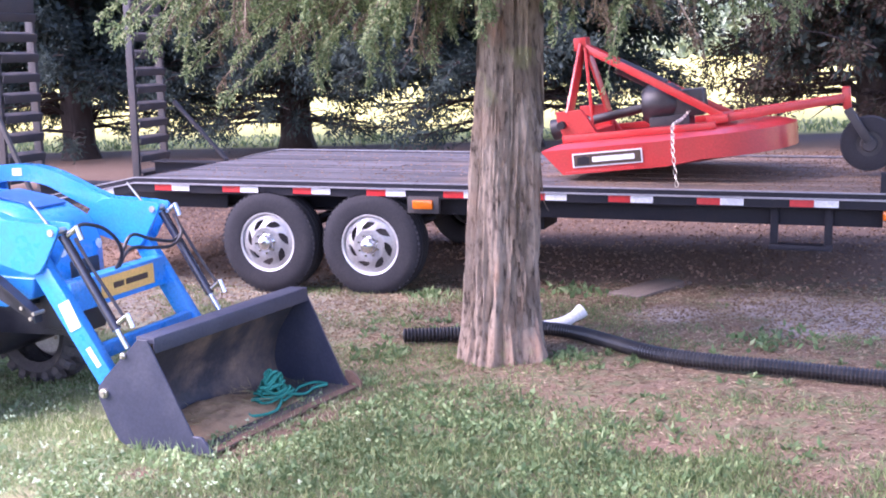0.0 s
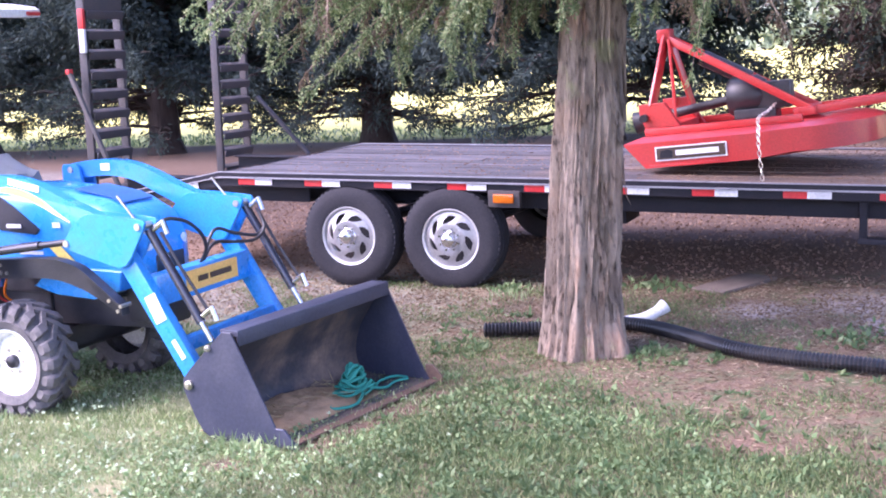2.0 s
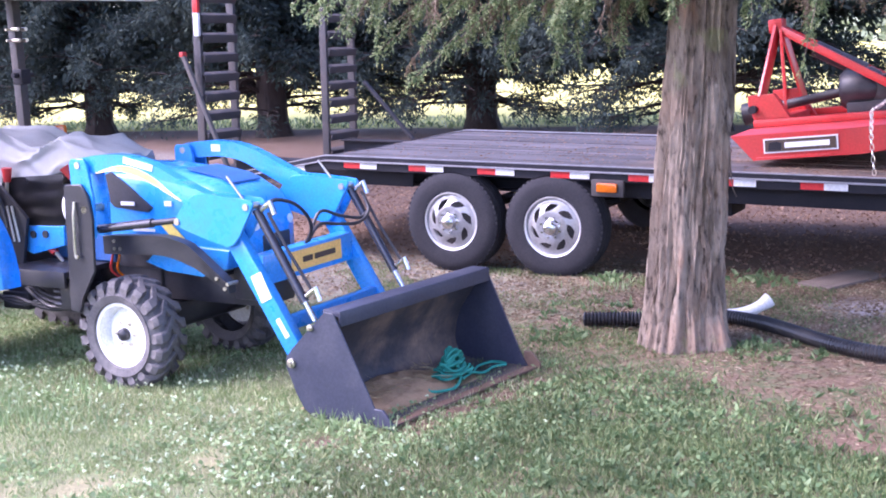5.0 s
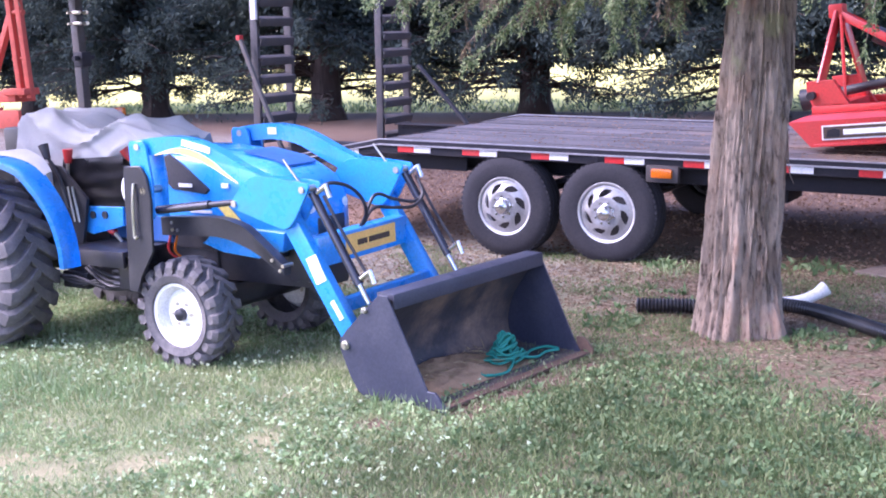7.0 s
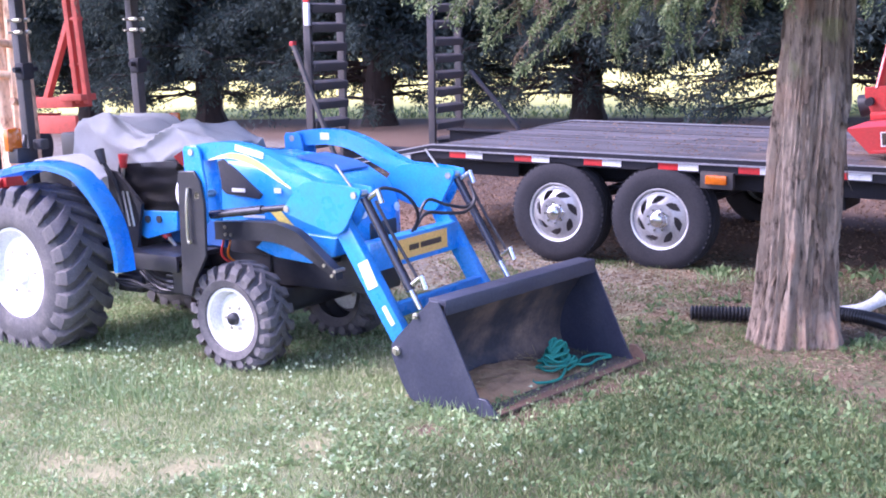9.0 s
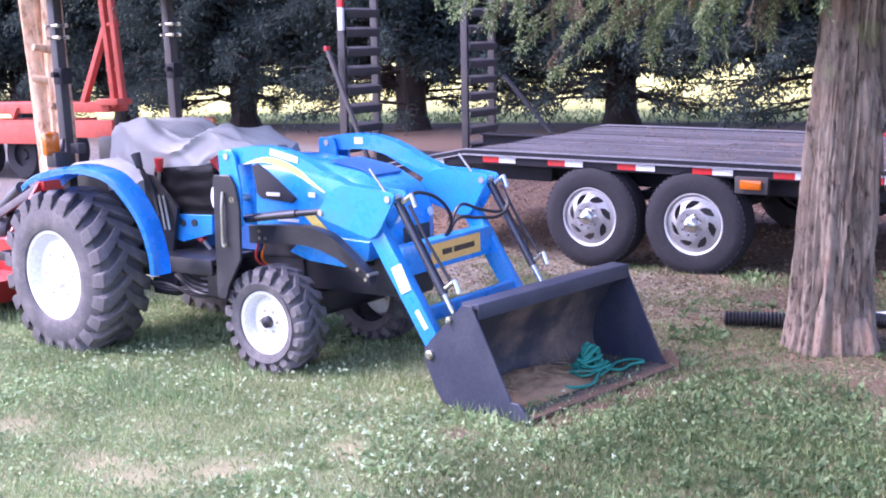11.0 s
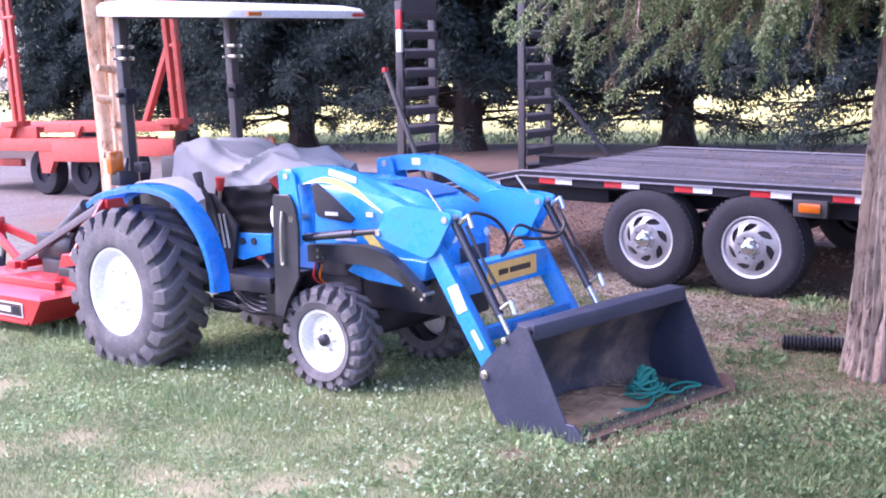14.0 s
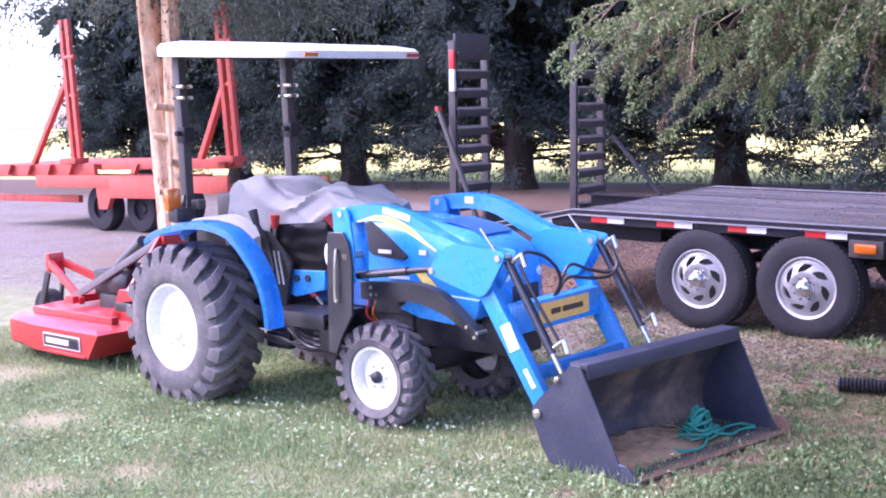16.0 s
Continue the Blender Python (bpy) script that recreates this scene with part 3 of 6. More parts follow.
# loading ramps, raised on the tail
def loading_ramp(x, y0, y1, foot, top, board):
    r = part("loading_ramp", box(bmesh.new(), (x, (y0 + y1) / 2, foot + 0.02), (0.08, y1 - y0 + 0.06, 0.05), 0.006), RAMP_STEEL, trailer, "upright ladder ramp of angle iron")
    for y in (y0, y1):
        part("side_bar", box(bmesh.new(), (x, y, (foot + top) / 2), (0.075, 0.034, top - foot), 0.005), RAMP_STEEL, r)
    rung = None
    z = foot + 0.14
    while z < top - 0.05:
        if rung is None:
            b = bmesh.new()
            box(b, (0, 0, 0), (0.1, y1 - y0, 0.014), 0.002)
            box(b, (0.045, 0, -0.03), (0.012, y1 - y0, 0.06), 0.002)
            rung = part("rung", b, RAMP_STEEL, r)
            rung.matrix_basis = pose(x + 0.02, (y0 + y1) / 2, z, 0, 12, 0)
        else:
            again(rung, pose(x + 0.02, (y0 + y1) / 2, z, 0, 12, 0))
        z += 0.165
    if board:
        part("end_board", box(bmesh.new(), (x + 0.03, (y0 + y1) / 2, top - 0.02), (0.03, y1 - y0 + 0.02, 0.16), 0.004), RAMP_STEEL, r)
    return r


near_ramp = loading_ramp(-2.88, 0.1, 0.56, 0.5, 2.22, True)
far_ramp = loading_ramp(-2.88, 2.0, 2.5, 0.5, 2.25, True)
part("marker_strip", box(bmesh.new(), (-2.85, 0.06, 2.06), (0.05, 0.03, 0.16), 0.002), TAPE_RED, near_ramp, "red marker strip")
part("marker_strip", box(bmesh.new(), (-2.85, 0.06, 1.88), (0.05, 0.03, 0.19), 0.002), TAPE_WHITE, near_ramp, "white marker strip")
b = bmesh.new()
beam(b, (-2.96, 0.0, 1.62), (-2.6, 0.1, 0.62), 0.05, 0.03)
part("prop", b, GREY_PROP, near_ramp)
part("prop_tip", box(bmesh.new(), (-2.965, 0.0, 1.635), (0.035, 0.054, 0.04), 0.004), TAPE_RED, near_ramp, "red prop tip")
b = bmesh.new()
beam(b, (-2.75, 2.52, 1.3), (-2.2, 2.55, 0.72), 0.05, 0.03)
part("prop", b, RAMP_STEEL, far_ramp)
# tail deck plates
for k in range(9):
    y = 0.1 + k * 0.2556
    b = bmesh.new()
    beam(b, (TAIL + 0.02, y + 0.13, tail_z(TAIL) - 0.012), (X0, y + 0.13, DECK - 0.012), 0.245, 0.03, 0.004)
    part("tail_slat", b, STEEL, trailer)


# ---- trees ----
def trunk_mesh(bm, pts, radii, seg=28, ridges=0.06, flare=0.0, seed=0, plates=0.0):
    """A tapered trunk with long ridges and a flared, lobed foot."""
    pts = [Vector(p) for p in pts]
    rings = []
    for i, (p, r) in enumerate(zip(pts, radii)):
        ring = []
        for k in range(seg):
            a = k / seg * math.tau
            f = 1 + ridges * math.sin(a * 5 + seed + p.z * 0.7) + ridges * 0.8 * math.sin(a * 11 + seed * 2 - p.z * 1.1)
            f += ridges * 1.2 * (noise.noise(Vector((math.cos(a) * 2.2 + seed, math.sin(a) * 2.2, p.z * 0.9))))
            f += ridges * 0.9 * (noise.noise(Vector((math.cos(a) * 7 + seed, math.sin(a) * 7, p.z * 2.5))))
            f += flare * max(0.0, 1 - p.z / 0.35) ** 2 * (1 + 0.5 * math.sin(a * 4 + seed))
            if plates:
                tw = a + 0.12 * p.z
                q = Vector((math.cos(tw) * 5.2, math.sin(tw) * 5.2, p.z * 1.5))
                f += plates * (0.55 - 2.0 * abs(noise.noise(q))) + plates * 0.5 * (0.3 - abs(noise.noise(Vector((q.x * 2.3, q.y * 2.3, p.z * 4.0)))))
            ring.append(bm.verts.new((p.x + math.cos(a) * r * f, p.y + math.sin(a) * r * f, p.z)))
        rings.append(ring)
    for a, b in zip(rings, rings[1:]):
        for k in range(seg):
            bm.faces.new((a[k], a[(k + 1) % seg], b[(k + 1) % seg], b[k]))
    bm.faces.new(rings[-1])
    return bm


def sprays(lines, per_m, length, width, twig=0.25, droop=0.25, jitter=0.05, spread=0.55):
    """Feathery foliage along limbs: side twigs leave the limb and carry small leaf faces."""
    out = []
    for pts in lines:
        pts = np.array([tuple(p) for p in pts])
        seg = np.diff(pts, axis=0)
        ln = np.linalg.norm(seg, axis=1)
        total = ln.sum()
        n = max(3, int(total * per_m))
        s = rng.uniform(0.12, 1.0, n) ** 0.8 * total
        i = np.clip(np.searchsorted(np.cumsum(ln), s), 0, len(seg) - 1)
        base = pts[i] + seg[i] * ((s - np.r_[0, np.cumsum(ln)][i]) / ln[i])[:, None]
        way = unit(unit(seg[i]) * 0.6 + rng.normal(0, 0.7, (n, 3)) + np.array((0, 0, -droop)))
        tl = twig * rng.uniform(0.4, 1.2, (n, 1))
        for k in range(9):
            f = (k + rng.uniform(0, 1, (n, 1))) / 9
            p = base + way * tl * f + np.array((0, 0, -1)) * droop * tl * f * f + rng.normal(0, jitter * twig, (n, 3))
            out.append(leaves(p, way + np.array((0, 0, -0.25)), length, width, spread).reshape(-1, 3))
    return np.concatenate(out)


def cedar(x, y, height, radius, leaf, seed, lean=0.0, skirt=0.75):
    """A row cedar: dark trunk, bare lower limbs and a dense drooping crown that thins at its edges."""
    random.seed(seed)
    t = thing("cedar_tree", pose(x, y, 0), "tall dark cedar with drooping boughs to near the ground" if leaf is LEAF else "tall cedar with bronzed brown drooping boughs", "tree", "cedar row")
    b = trunk_mesh(bmesh.new(), [(lean * z, 0, z) for z in (0, 0.3, 1, 2, 4, height * 0.8)], [0.36, 0.32, 0.31, 0.29, 0.24, 0.05], 16, 0.05, 0.2, seed)
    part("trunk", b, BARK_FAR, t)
    lines, b = [], bmesh.new()
    z = 0.55
    while z < height * 0.92:
        reach = radius * (1 - z / height) ** 0.75 * (0.75 if z < 1.3 else 1.0)
        for k in range(7 if z < 4.5 else 6):
            a = random.uniform(0, math.tau)
            L = reach * random.uniform(0.7, 1.15)
            up = random.uniform(0.05, 0.35) if z > 1.4 else random.uniform(-0.02, 0.3)
            low_at = random.uniform(0.35, 1.2)
            pts = [Vector((lean * z, 0, z))]
            for j in range(1, 5):
                f = j / 4
                pts.append(Vector((lean * z + math.cos(a + 0.15 * f) * L * f, math.sin(a + 0.15 * f) * L * f, max(z + L * (up * f - 0.3 * f * f), low_at))))
            lines.append(pts)
            if z < 4.5:
                tube(b, pts, [0.045, 0.035, 0.025, 0.015, 0.006], 5)
            if z < 2.0:
                for j in (1, 2, 3):
                    for side in (-1, 1):
                        q = pts[j] + Vector((math.cos(a + side * 0.7), math.sin(a + side * 0.7), random.uniform(-0.35, 0.25))) * L * random.uniform(0.2, 0.35)
                        tube(b, [pts[j], (pts[j] + q) / 2 + Vector((0, 0, 0.04)), q], [0.018, 0.012, 0.005], 4)
        z += 0.24 if z < 4.5 else 0.6
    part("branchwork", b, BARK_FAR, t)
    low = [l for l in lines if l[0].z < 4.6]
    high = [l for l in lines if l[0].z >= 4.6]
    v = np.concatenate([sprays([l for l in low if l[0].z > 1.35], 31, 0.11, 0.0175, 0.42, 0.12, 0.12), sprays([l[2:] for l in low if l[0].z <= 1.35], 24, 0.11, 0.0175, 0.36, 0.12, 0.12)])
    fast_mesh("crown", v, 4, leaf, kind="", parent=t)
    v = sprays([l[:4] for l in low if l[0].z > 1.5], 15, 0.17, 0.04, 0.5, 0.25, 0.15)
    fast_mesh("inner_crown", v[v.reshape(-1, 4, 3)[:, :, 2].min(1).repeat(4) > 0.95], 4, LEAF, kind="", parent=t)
    if high:
        v = sprays(high, 11, 0.42, 0.12, 0.95, 0.3)
        fast_mesh("upper_crown", v, 4, leaf, kind="", parent=t)
    return t


# the last cedar is unseen, added to block light from the right
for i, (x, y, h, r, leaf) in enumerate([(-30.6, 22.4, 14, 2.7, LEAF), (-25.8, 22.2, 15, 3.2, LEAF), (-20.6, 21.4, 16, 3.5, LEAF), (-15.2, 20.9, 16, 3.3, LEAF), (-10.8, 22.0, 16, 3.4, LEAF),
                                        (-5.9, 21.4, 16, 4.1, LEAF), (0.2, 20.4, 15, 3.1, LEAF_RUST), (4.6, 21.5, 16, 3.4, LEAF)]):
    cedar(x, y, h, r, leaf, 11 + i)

# woods beyond the field, with haze put into their pale leaf colour
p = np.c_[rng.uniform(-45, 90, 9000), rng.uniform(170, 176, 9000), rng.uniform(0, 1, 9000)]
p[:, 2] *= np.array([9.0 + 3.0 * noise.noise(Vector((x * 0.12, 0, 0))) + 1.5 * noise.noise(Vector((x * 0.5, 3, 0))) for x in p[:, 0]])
fast_mesh("far_woods", leaves(p, rng.normal(0, 1, p.shape), 1.6, 0.6, 0.3).reshape(-1, 3), 4, LEAF_HAZE, "pale woods beyond an open field, haze painted into their leaves", "woods")

# the shaggy cedar on the lawn
yard = thing("yard_cedar", pose(-1.892, 6.42, 0), "leaning shaggy-barked cedar trunk with feathery hanging boughs", "tree")
hs = [-0.02 + 0.035 * k for k in range(76)] + [3.0, 3.6, 4.5, 6.0]
b = trunk_mesh(bmesh.new(), [(float(np.interp(h, [0, 0.2, 0.7, 1.3, 2, 3.6], [0, 0.005, 0.03, 0.09, 0.13, 0.2])), 0, h) for h in hs],
               [float(np.interp(h, [0, 0.08, 0.2, 0.4, 0.7, 1.0, 1.3, 1.6, 2.6, 3.6, 6.0], [0.208, 0.204, 0.197, 0.19, 0.186, 0.18, 0.17, 0.163, 0.152, 0.125, 0.04])) for h in hs], 180, 0.06, 0.16, 3, 0.19)
part("trunk", b, BARK, yard)
# loose bark strips
random.seed(5)
for k in range(64):
    a = random.uniform(math.pi * 1.0, math.pi * 2.15)
    z = random.uniform(0.15, 1.9)
    L = random.uniform(0.12, 0.42)
    off = 0.035 + 0.05 * z
    b = bmesh.new()
    rows = []
    for j in range(6):
        f = j / 5
        zz = z + L * f
        rad = 0.195 - 0.02 * zz + 0.012 + 0.03 * (1 - f) ** 3 * random.uniform(0.2, 1.0)
        w = random.uniform(0.03, 0.09) * (0.35 + math.sin(math.pi * min(0.95, f + 0.1)))
        rows.append([b.verts.new((off * 1.0 * zz / max(zz, 0.5) + math.cos(a + s * w) * rad, math.sin(a + s * w) * rad, zz)) for s in (-1, 0, 1)])
    for r0, r1 in zip(rows, rows[1:]):
        for j in range(2):
            b.faces.new((r0[j], r0[j + 1], r1[j + 1], r1[j]))
    bmesh.ops.solidify(b, geom=list(b.faces), thickness=0.005)
    part("bark_strip", b, BARK, yard)
# hanging boughs
random.seed(21)
lines, dry, b = [], [], bmesh.new()
for a_deg, z0, L, rise in [(186, 2.05, 1.55, 0.34), (193, 2.15, 1.2, 0.3), (180, 2.1, 1.1, 0.25), (196, 2.35, 1.75, 0.28), (176, 2.3, 1.6, 0.3), (206, 2.55, 1.7, 0.15), (214, 2.25, 1.4, 0.3), (168, 2.5, 1.7, 0.1), (190, 2.75, 1.8, 0.1), (200, 2.2, 0.8, 0.2),
                           (330, 2.15, 1.0, 0.3), (350, 2.3, 1.15, 0.25), (310, 2.4, 0.9, 0.25), (250, 2.35, 0.8, 0.25), (280, 2.6, 1.0, 0.1), (20, 2.5, 1.3, 0.1), (232, 2.6, 1.4, 0.2), (200, 3.0, 1.9, 0.0), (180, 3.1, 1.8, 0.0)]:
    a = radians(a_deg)
    pts = [Vector((0.15, 0, z0))]
    for j in range(1, 7):
        f = j / 6
        pts.append(Vector((0.15 + math.cos(a + 0.1 * math.sin(f * 5)) * L * f, math.sin(a + 0.1 * math.sin(f * 5)) * L * f, z0 + L * (rise * f - 0.38 * f * f))))
    tube(b, pts, [0.03, 0.025, 0.02, 0.016, 0.011, 0.008, 0.004], 6)
    for j in range(1, 7):
        for k in range(3):
            w = Vector((math.cos(a + random.uniform(-1.3, 1.3)), math.sin(a + random.uniform(-1.3, 1.3)), random.uniform(-0.95, 0.1))) * random.uniform(0.2, 0.55)
            tw = [pts[j], pts[j] + w * 0.5 + Vector((0, 0, 0.01)), pts[j] + w - Vector((0, 0, 0.1 * random.random()))]
            (dry if random.random() < 0.19 else lines).append(tw)
            tube(b, tw, [0.006, 0.004, 0.002], 4)
        if random.random() < 0.75:
            q = pts[j] + Vector((random.uniform(-0.15, 0.15), random.uniform(-0.15, 0.15), 0))
            n = random.uniform(0.25, 0.55)
            tw = [pts[j], q + Vector((0.02, 0, -n * 0.4)), q + Vector((random.uniform(-0.06, 0.06), 0, -n))]
            (dry if random.random() < 0.19 else lines).append(tw)
            tube(b, tw, [0.006, 0.004, 0.002], 4)
part("branchwork", b, BARK, yard)
fast_mesh("foliage", sprays(lines, 92, 0.023, 0.0052, 0.05, 0.5, 0.03, 0.6), 4, LEAF_NEAR, kind="", parent=yard)
fast_mesh("dry_foliage", sprays(dry, 60, 0.023, 0.0045, 0.05, 0.6, 0.03, 0.5), 4, LEAF_DRY, kind="", parent=yard)

# its crown overhead, above the view
random.seed(33)
lines = []
for k in range(70):
    a, z0 = random.uniform(0, math.tau), random.uniform(3.3, 7.5)
    L = (2.9 - 0.28 * (z0 - 3.3)) * random.uniform(0.75, 1.1)
    lines.append([Vector((0.2 + math.cos(a) * L * f, math.sin(a) * L * f, z0 + L * (0.2 * f - 0.3 * f * f))) for f in (0, 0.33, 0.66, 1)])
# long unseen limbs, added to shade the ground in front
for k in range(46):
    a, z0, L = random.uniform(-1.75, 0.35), random.uniform(3.5, 6.5), random.uniform(3.2, 5.6)
    lines.append([Vector((0.2 + math.cos(a) * L * f, math.sin(a) * L * f, z0 + L * (0.2 * f - 0.26 * f * f))) for f in (0, 0.33, 0.66, 1)])
fast_mesh("upper_crown", sprays(lines, 13, 0.17, 0.036, 0.5, 0.3), 4, LEAF_NEAR, kind="", parent=yard)

# twin-stemmed cedar with peeled bark beside the gravel
twin = thing("peeled_cedar", pose(-13.3, 10.35, 0), "twin-stemmed cedar with pale peeled bark and stubs", "tree")
for dx, dz, r, s in ((-0.27, 0.0, 0.19, 1), (0.04, 0.0, 0.16, 4)):
    part("trunk", trunk_mesh(bmesh.new(), [(dx * (0.6 + 0.25 * z), 0.05 * dx * z, z) for z in (-0.02, 0.2, 0.6, 1.2, 2.0, 3.0, 4.2, 7.0)], [r * 1.1, r, r * 0.97, r * 0.93, r * 0.86, r * 0.75, r * 0.6, 0.05], 28, 0.08, 0.25, s), BARK_PALE, twin)
for z, a in ((0.75, 4.4), (1.15, 5.1), (1.5, 3.9), (0.95, 5.4), (1.9, 4.6), (0.5, 4.9)):
    part("branch_stub", rod(bmesh.new(), (0.1, 0, z), (0.1 + 0.36 * math.cos(a), 0.36 * math.sin(a), z + 0.05), 0.06, 0.045, 10), BARK_PALE, twin)
lines = []
random.seed(9)
for k in range(64):
    a, z0, L = random.uniform(-3.4, 2.6), random.uniform(3.55, 5.6), random.uniform(1.8, 3.6)
    pts = [Vector((0.1 + math.cos(a) * L * f, math.sin(a) * L * f, z0 + L * (0.15 * f - 0.33 * f * f))) for f in (0, 0.25, 0.5, 0.75, 1)]
    part("limb", tube(bmesh.new(), pts, [0.03, 0.02, 0.013, 0.009, 0.004], 5), BARK, twin)
    lines.append(pts)
fast_mesh("foliage", sprays(lines, 26, 0.08, 0.011, 0.5, 0.8), 4, LEAF_MID, kind="", parent=twin)


# ---- rotary cutters ----
def rotary_cutter(m, label, length=1.62, width=1.5, mast=0.92, tail_x=1.95, tail_z=0.34, brace=None):
    """A tail-wheeled rotary cutter; x runs from its hitch end to its tail, y across, z from the skirt's foot."""
    c = thing("rotary_cutter", m, label, "mower")
    w = width / 2
    out = [(-0.02, -w), (0.75, -w), (1.02, -w * 0.98)] + [(1.02 + (length - 1.02) * math.sin(t), -w * math.cos(t)) for t in np.linspace(0.25, math.pi - 0.25, 13)] + [(1.02, w * 0.98), (0.75, w), (-0.02, w)]
    b = bmesh.new()
    lo = [b.verts.new((x + (0.0 if x > 0.1 else 0.05), y, 0.02 if x < 0.8 else 0.05)) for x, y in out]
    hi = [b.verts.new((x - (0.0 if x > 0.1 else 0.1), y, 0.2 if x < 0.8 else 0.21)) for x, y in out]
    inn = [b.verts.new((x * 0.94 + 0.02, y * 0.92, 0.235)) for x, y in out]
    n = len(out)
    for i in range(n):
        j = (i + 1) % n
        b.faces.new((lo[i], lo[j], hi[j], hi[i])), b.faces.new((hi[i], hi[j], inn[j], inn[i]))
    b.faces.new(inn)
    b.faces.new(lo[::-1])
    deck = part("deck", b, RED, c, "glossy red pressed-steel deck", 30)
    for y in (-w + 0.22, w - 0.22):
        b = bmesh.new()
        box(b, (0.55, y, 0.262), (1.1, 0.06, 0.05), 0.006)
        part("deck_rib", b, RED, deck)
    for y in (-w - 0.003, w + 0.003):
        part("skid", box(bmesh.new(), (0.3, y, 0.03), (0.5, 0.02, 0.02), 0.004), RED, deck)
    # printed decal on the skirt
    for s in (-1, 1):
        dec = part("decal", box(bmesh.new(), (0.36, s * (w + 0.006), 0.115), (0.5, 0.006, 0.1), 0.0), WHITE, deck, "white-bordered dark decal", smooth=0)
        part("decal_field", box(bmesh.new(), (0.36, s * (w + 0.01), 0.115), (0.48, 0.004, 0.082), 0.0), INK, deck, smooth=0)
        part("decal_figure", prism(bmesh.new(), [(0.14, 0.085), (0.23, 0.085), (0.235, 0.13), (0.2, 0.145), (0.15, 0.135)], s * (w + 0.016), s * (w + 0.012)), STEEL, deck)
        part("decal_bar", box(bmesh.new(), (0.405, s * (w + 0.014), 0.115), (0.3, 0.004, 0.036), 0.0), WHITE, deck, smooth=0)
    # hitch frame
    for y in (-0.4, 0.4):
        b = bmesh.new()
        prism(b, [(0.0, 0.2), (0.28, 0.2), (0.13, 0.46), (-0.06, 0.46), (-0.06, 0.4)], y - 0.03, y + 0.03, 0.004)
        part("hitch_plate", b, RED, c)
        b = bmesh.new()
        beam(b, (0.03, y, 0.42), (0.1, y * 0.12, mast), 0.02, 0.1)
        part("mast_leg", b, RED, c)
        b = bmesh.new()
        beam(b, (0.2, y, 0.25), (0.12, y * 0.12, mast - 0.02), 0.02, 0.08)
        part("mast_leg", b, RED, c)
        b = bmesh.new()
        beam(b, (0.09, y * 0.14, mast + 0.01), (1.12, y * 0.55, 0.3), 0.03, 0.055)
        part("brace", b, brace or RED, c)
        b = bmesh.new()
        rod(b, (-0.02, y - 0.09, 0.36), (-0.02, y + 0.09, 0.36), 0.03)
        part("hitch_pin", b, STEEL, c)
    part("mast_head", box(bmesh.new(), (0.09, 0, mast + 0.02), (0.1, 0.16, 0.1), 0.012), RED, c)
    part("cross_bar", box(bmesh.new(), (0.16, 0, 0.26), (0.1, 0.86, 0.07), 0.006), RED, c)
    # gearbox and driveline
    b = turned(bmesh.new(), [(0.0, -0.14), (0.11, -0.14), (0.15, -0.08), (0.15, 0.1), (0.12, 0.14), (0.0, 0.14)], 24, Matrix.Translation((0.66, 0, 0.43)) @ Matrix.Rotation(radians(90), 4, "Z"))
    box(b, (0.86, 0, 0.42), (0.24, 0.24, 0.2), 0.02)
    box(b, (0.72, 0, 0.28), (0.3, 0.3, 0.12), 0.015)
    part("gearbox", b, BLACK, c, "black cast gearbox with drum shield")
    b = bmesh.new()
    rod(b, (-0.08, 0, 0.33), (0.56, 0, 0.42), 0.035)
    rod(b, (-0.2, 0, 0.31), (-0.06, 0, 0.33), 0.085, 0.07)
    part("driveline", b, BLACK, c, "black plastic-shielded drive shaft")
    b = bmesh.new()
    rod(b, (0.34, 0.05, 0.75), (0.68, 0.05, 0.55), 0.06)
    part("shaft_shield", b, BLACK, c)
    # tail boom and wheel
    hub_z = 0.02 if tail_z < 0.4 else 0.11
    for y in (-0.22, 0.22):
        b = bmesh.new()
        beam(b, (1.0, y, 0.28), (tail_x, y * 0.25, tail_z), 0.04, 0.06)
        part("tail_boom", b, RED, c)
    part("boom_clamp", box(bmesh.new(), (1.1, 0, 0.29), (0.12, 0.56, 0.06), 0.008), RED, c)
    part("boom_end", box(bmesh.new(), (tail_x + 0.02, 0, tail_z), (0.06, 0.14, 0.16), 0.01), RED, c)
    b = bmesh.new()
    beam(b, (tail_x + 0.02, 0.07, tail_z - 0.08), (tail_x + 0.15, 0.09, hub_z), 0.02, 0.06)
    beam(b, (tail_x + 0.02, -0.07, tail_z - 0.08), (tail_x + 0.15, -0.09, hub_z), 0.02, 0.06)
    part("wheel_fork", b, BLACK, c)
    b = turned(bmesh.new(), [(0.09, -0.05), (0.14, -0.055), (0.19, -0.045), (0.2, 0.0), (0.19, 0.045), (0.14, 0.055), (0.09, 0.05)], 32, Matrix.Translation((tail_x + 0.15, 0, hub_z - 0.02)))
    tw = part("tail_wheel", b, RUBBER_CLEAN, c, "solid rubber tail wheel")
    b = turned(bmesh.new(), [(0.0, -0.06), (0.05, -0.06), (0.06, -0.04), (0.1, -0.04), (0.1, 0.04), (0.06, 0.04), (0.05, 0.06), (0.0, 0.06)], 20, Matrix.Translation((tail_x + 0.15, 0, hub_z - 0.02)))
    part("hub", b, RAMP_STEEL, tw)
    return c


CUT = pose(-2.03, 9.2, 0.79, 0, -3.8, 0)
cutter = rotary_cutter(CUT, "red rotary cutter with black gearbox on trailer deck")
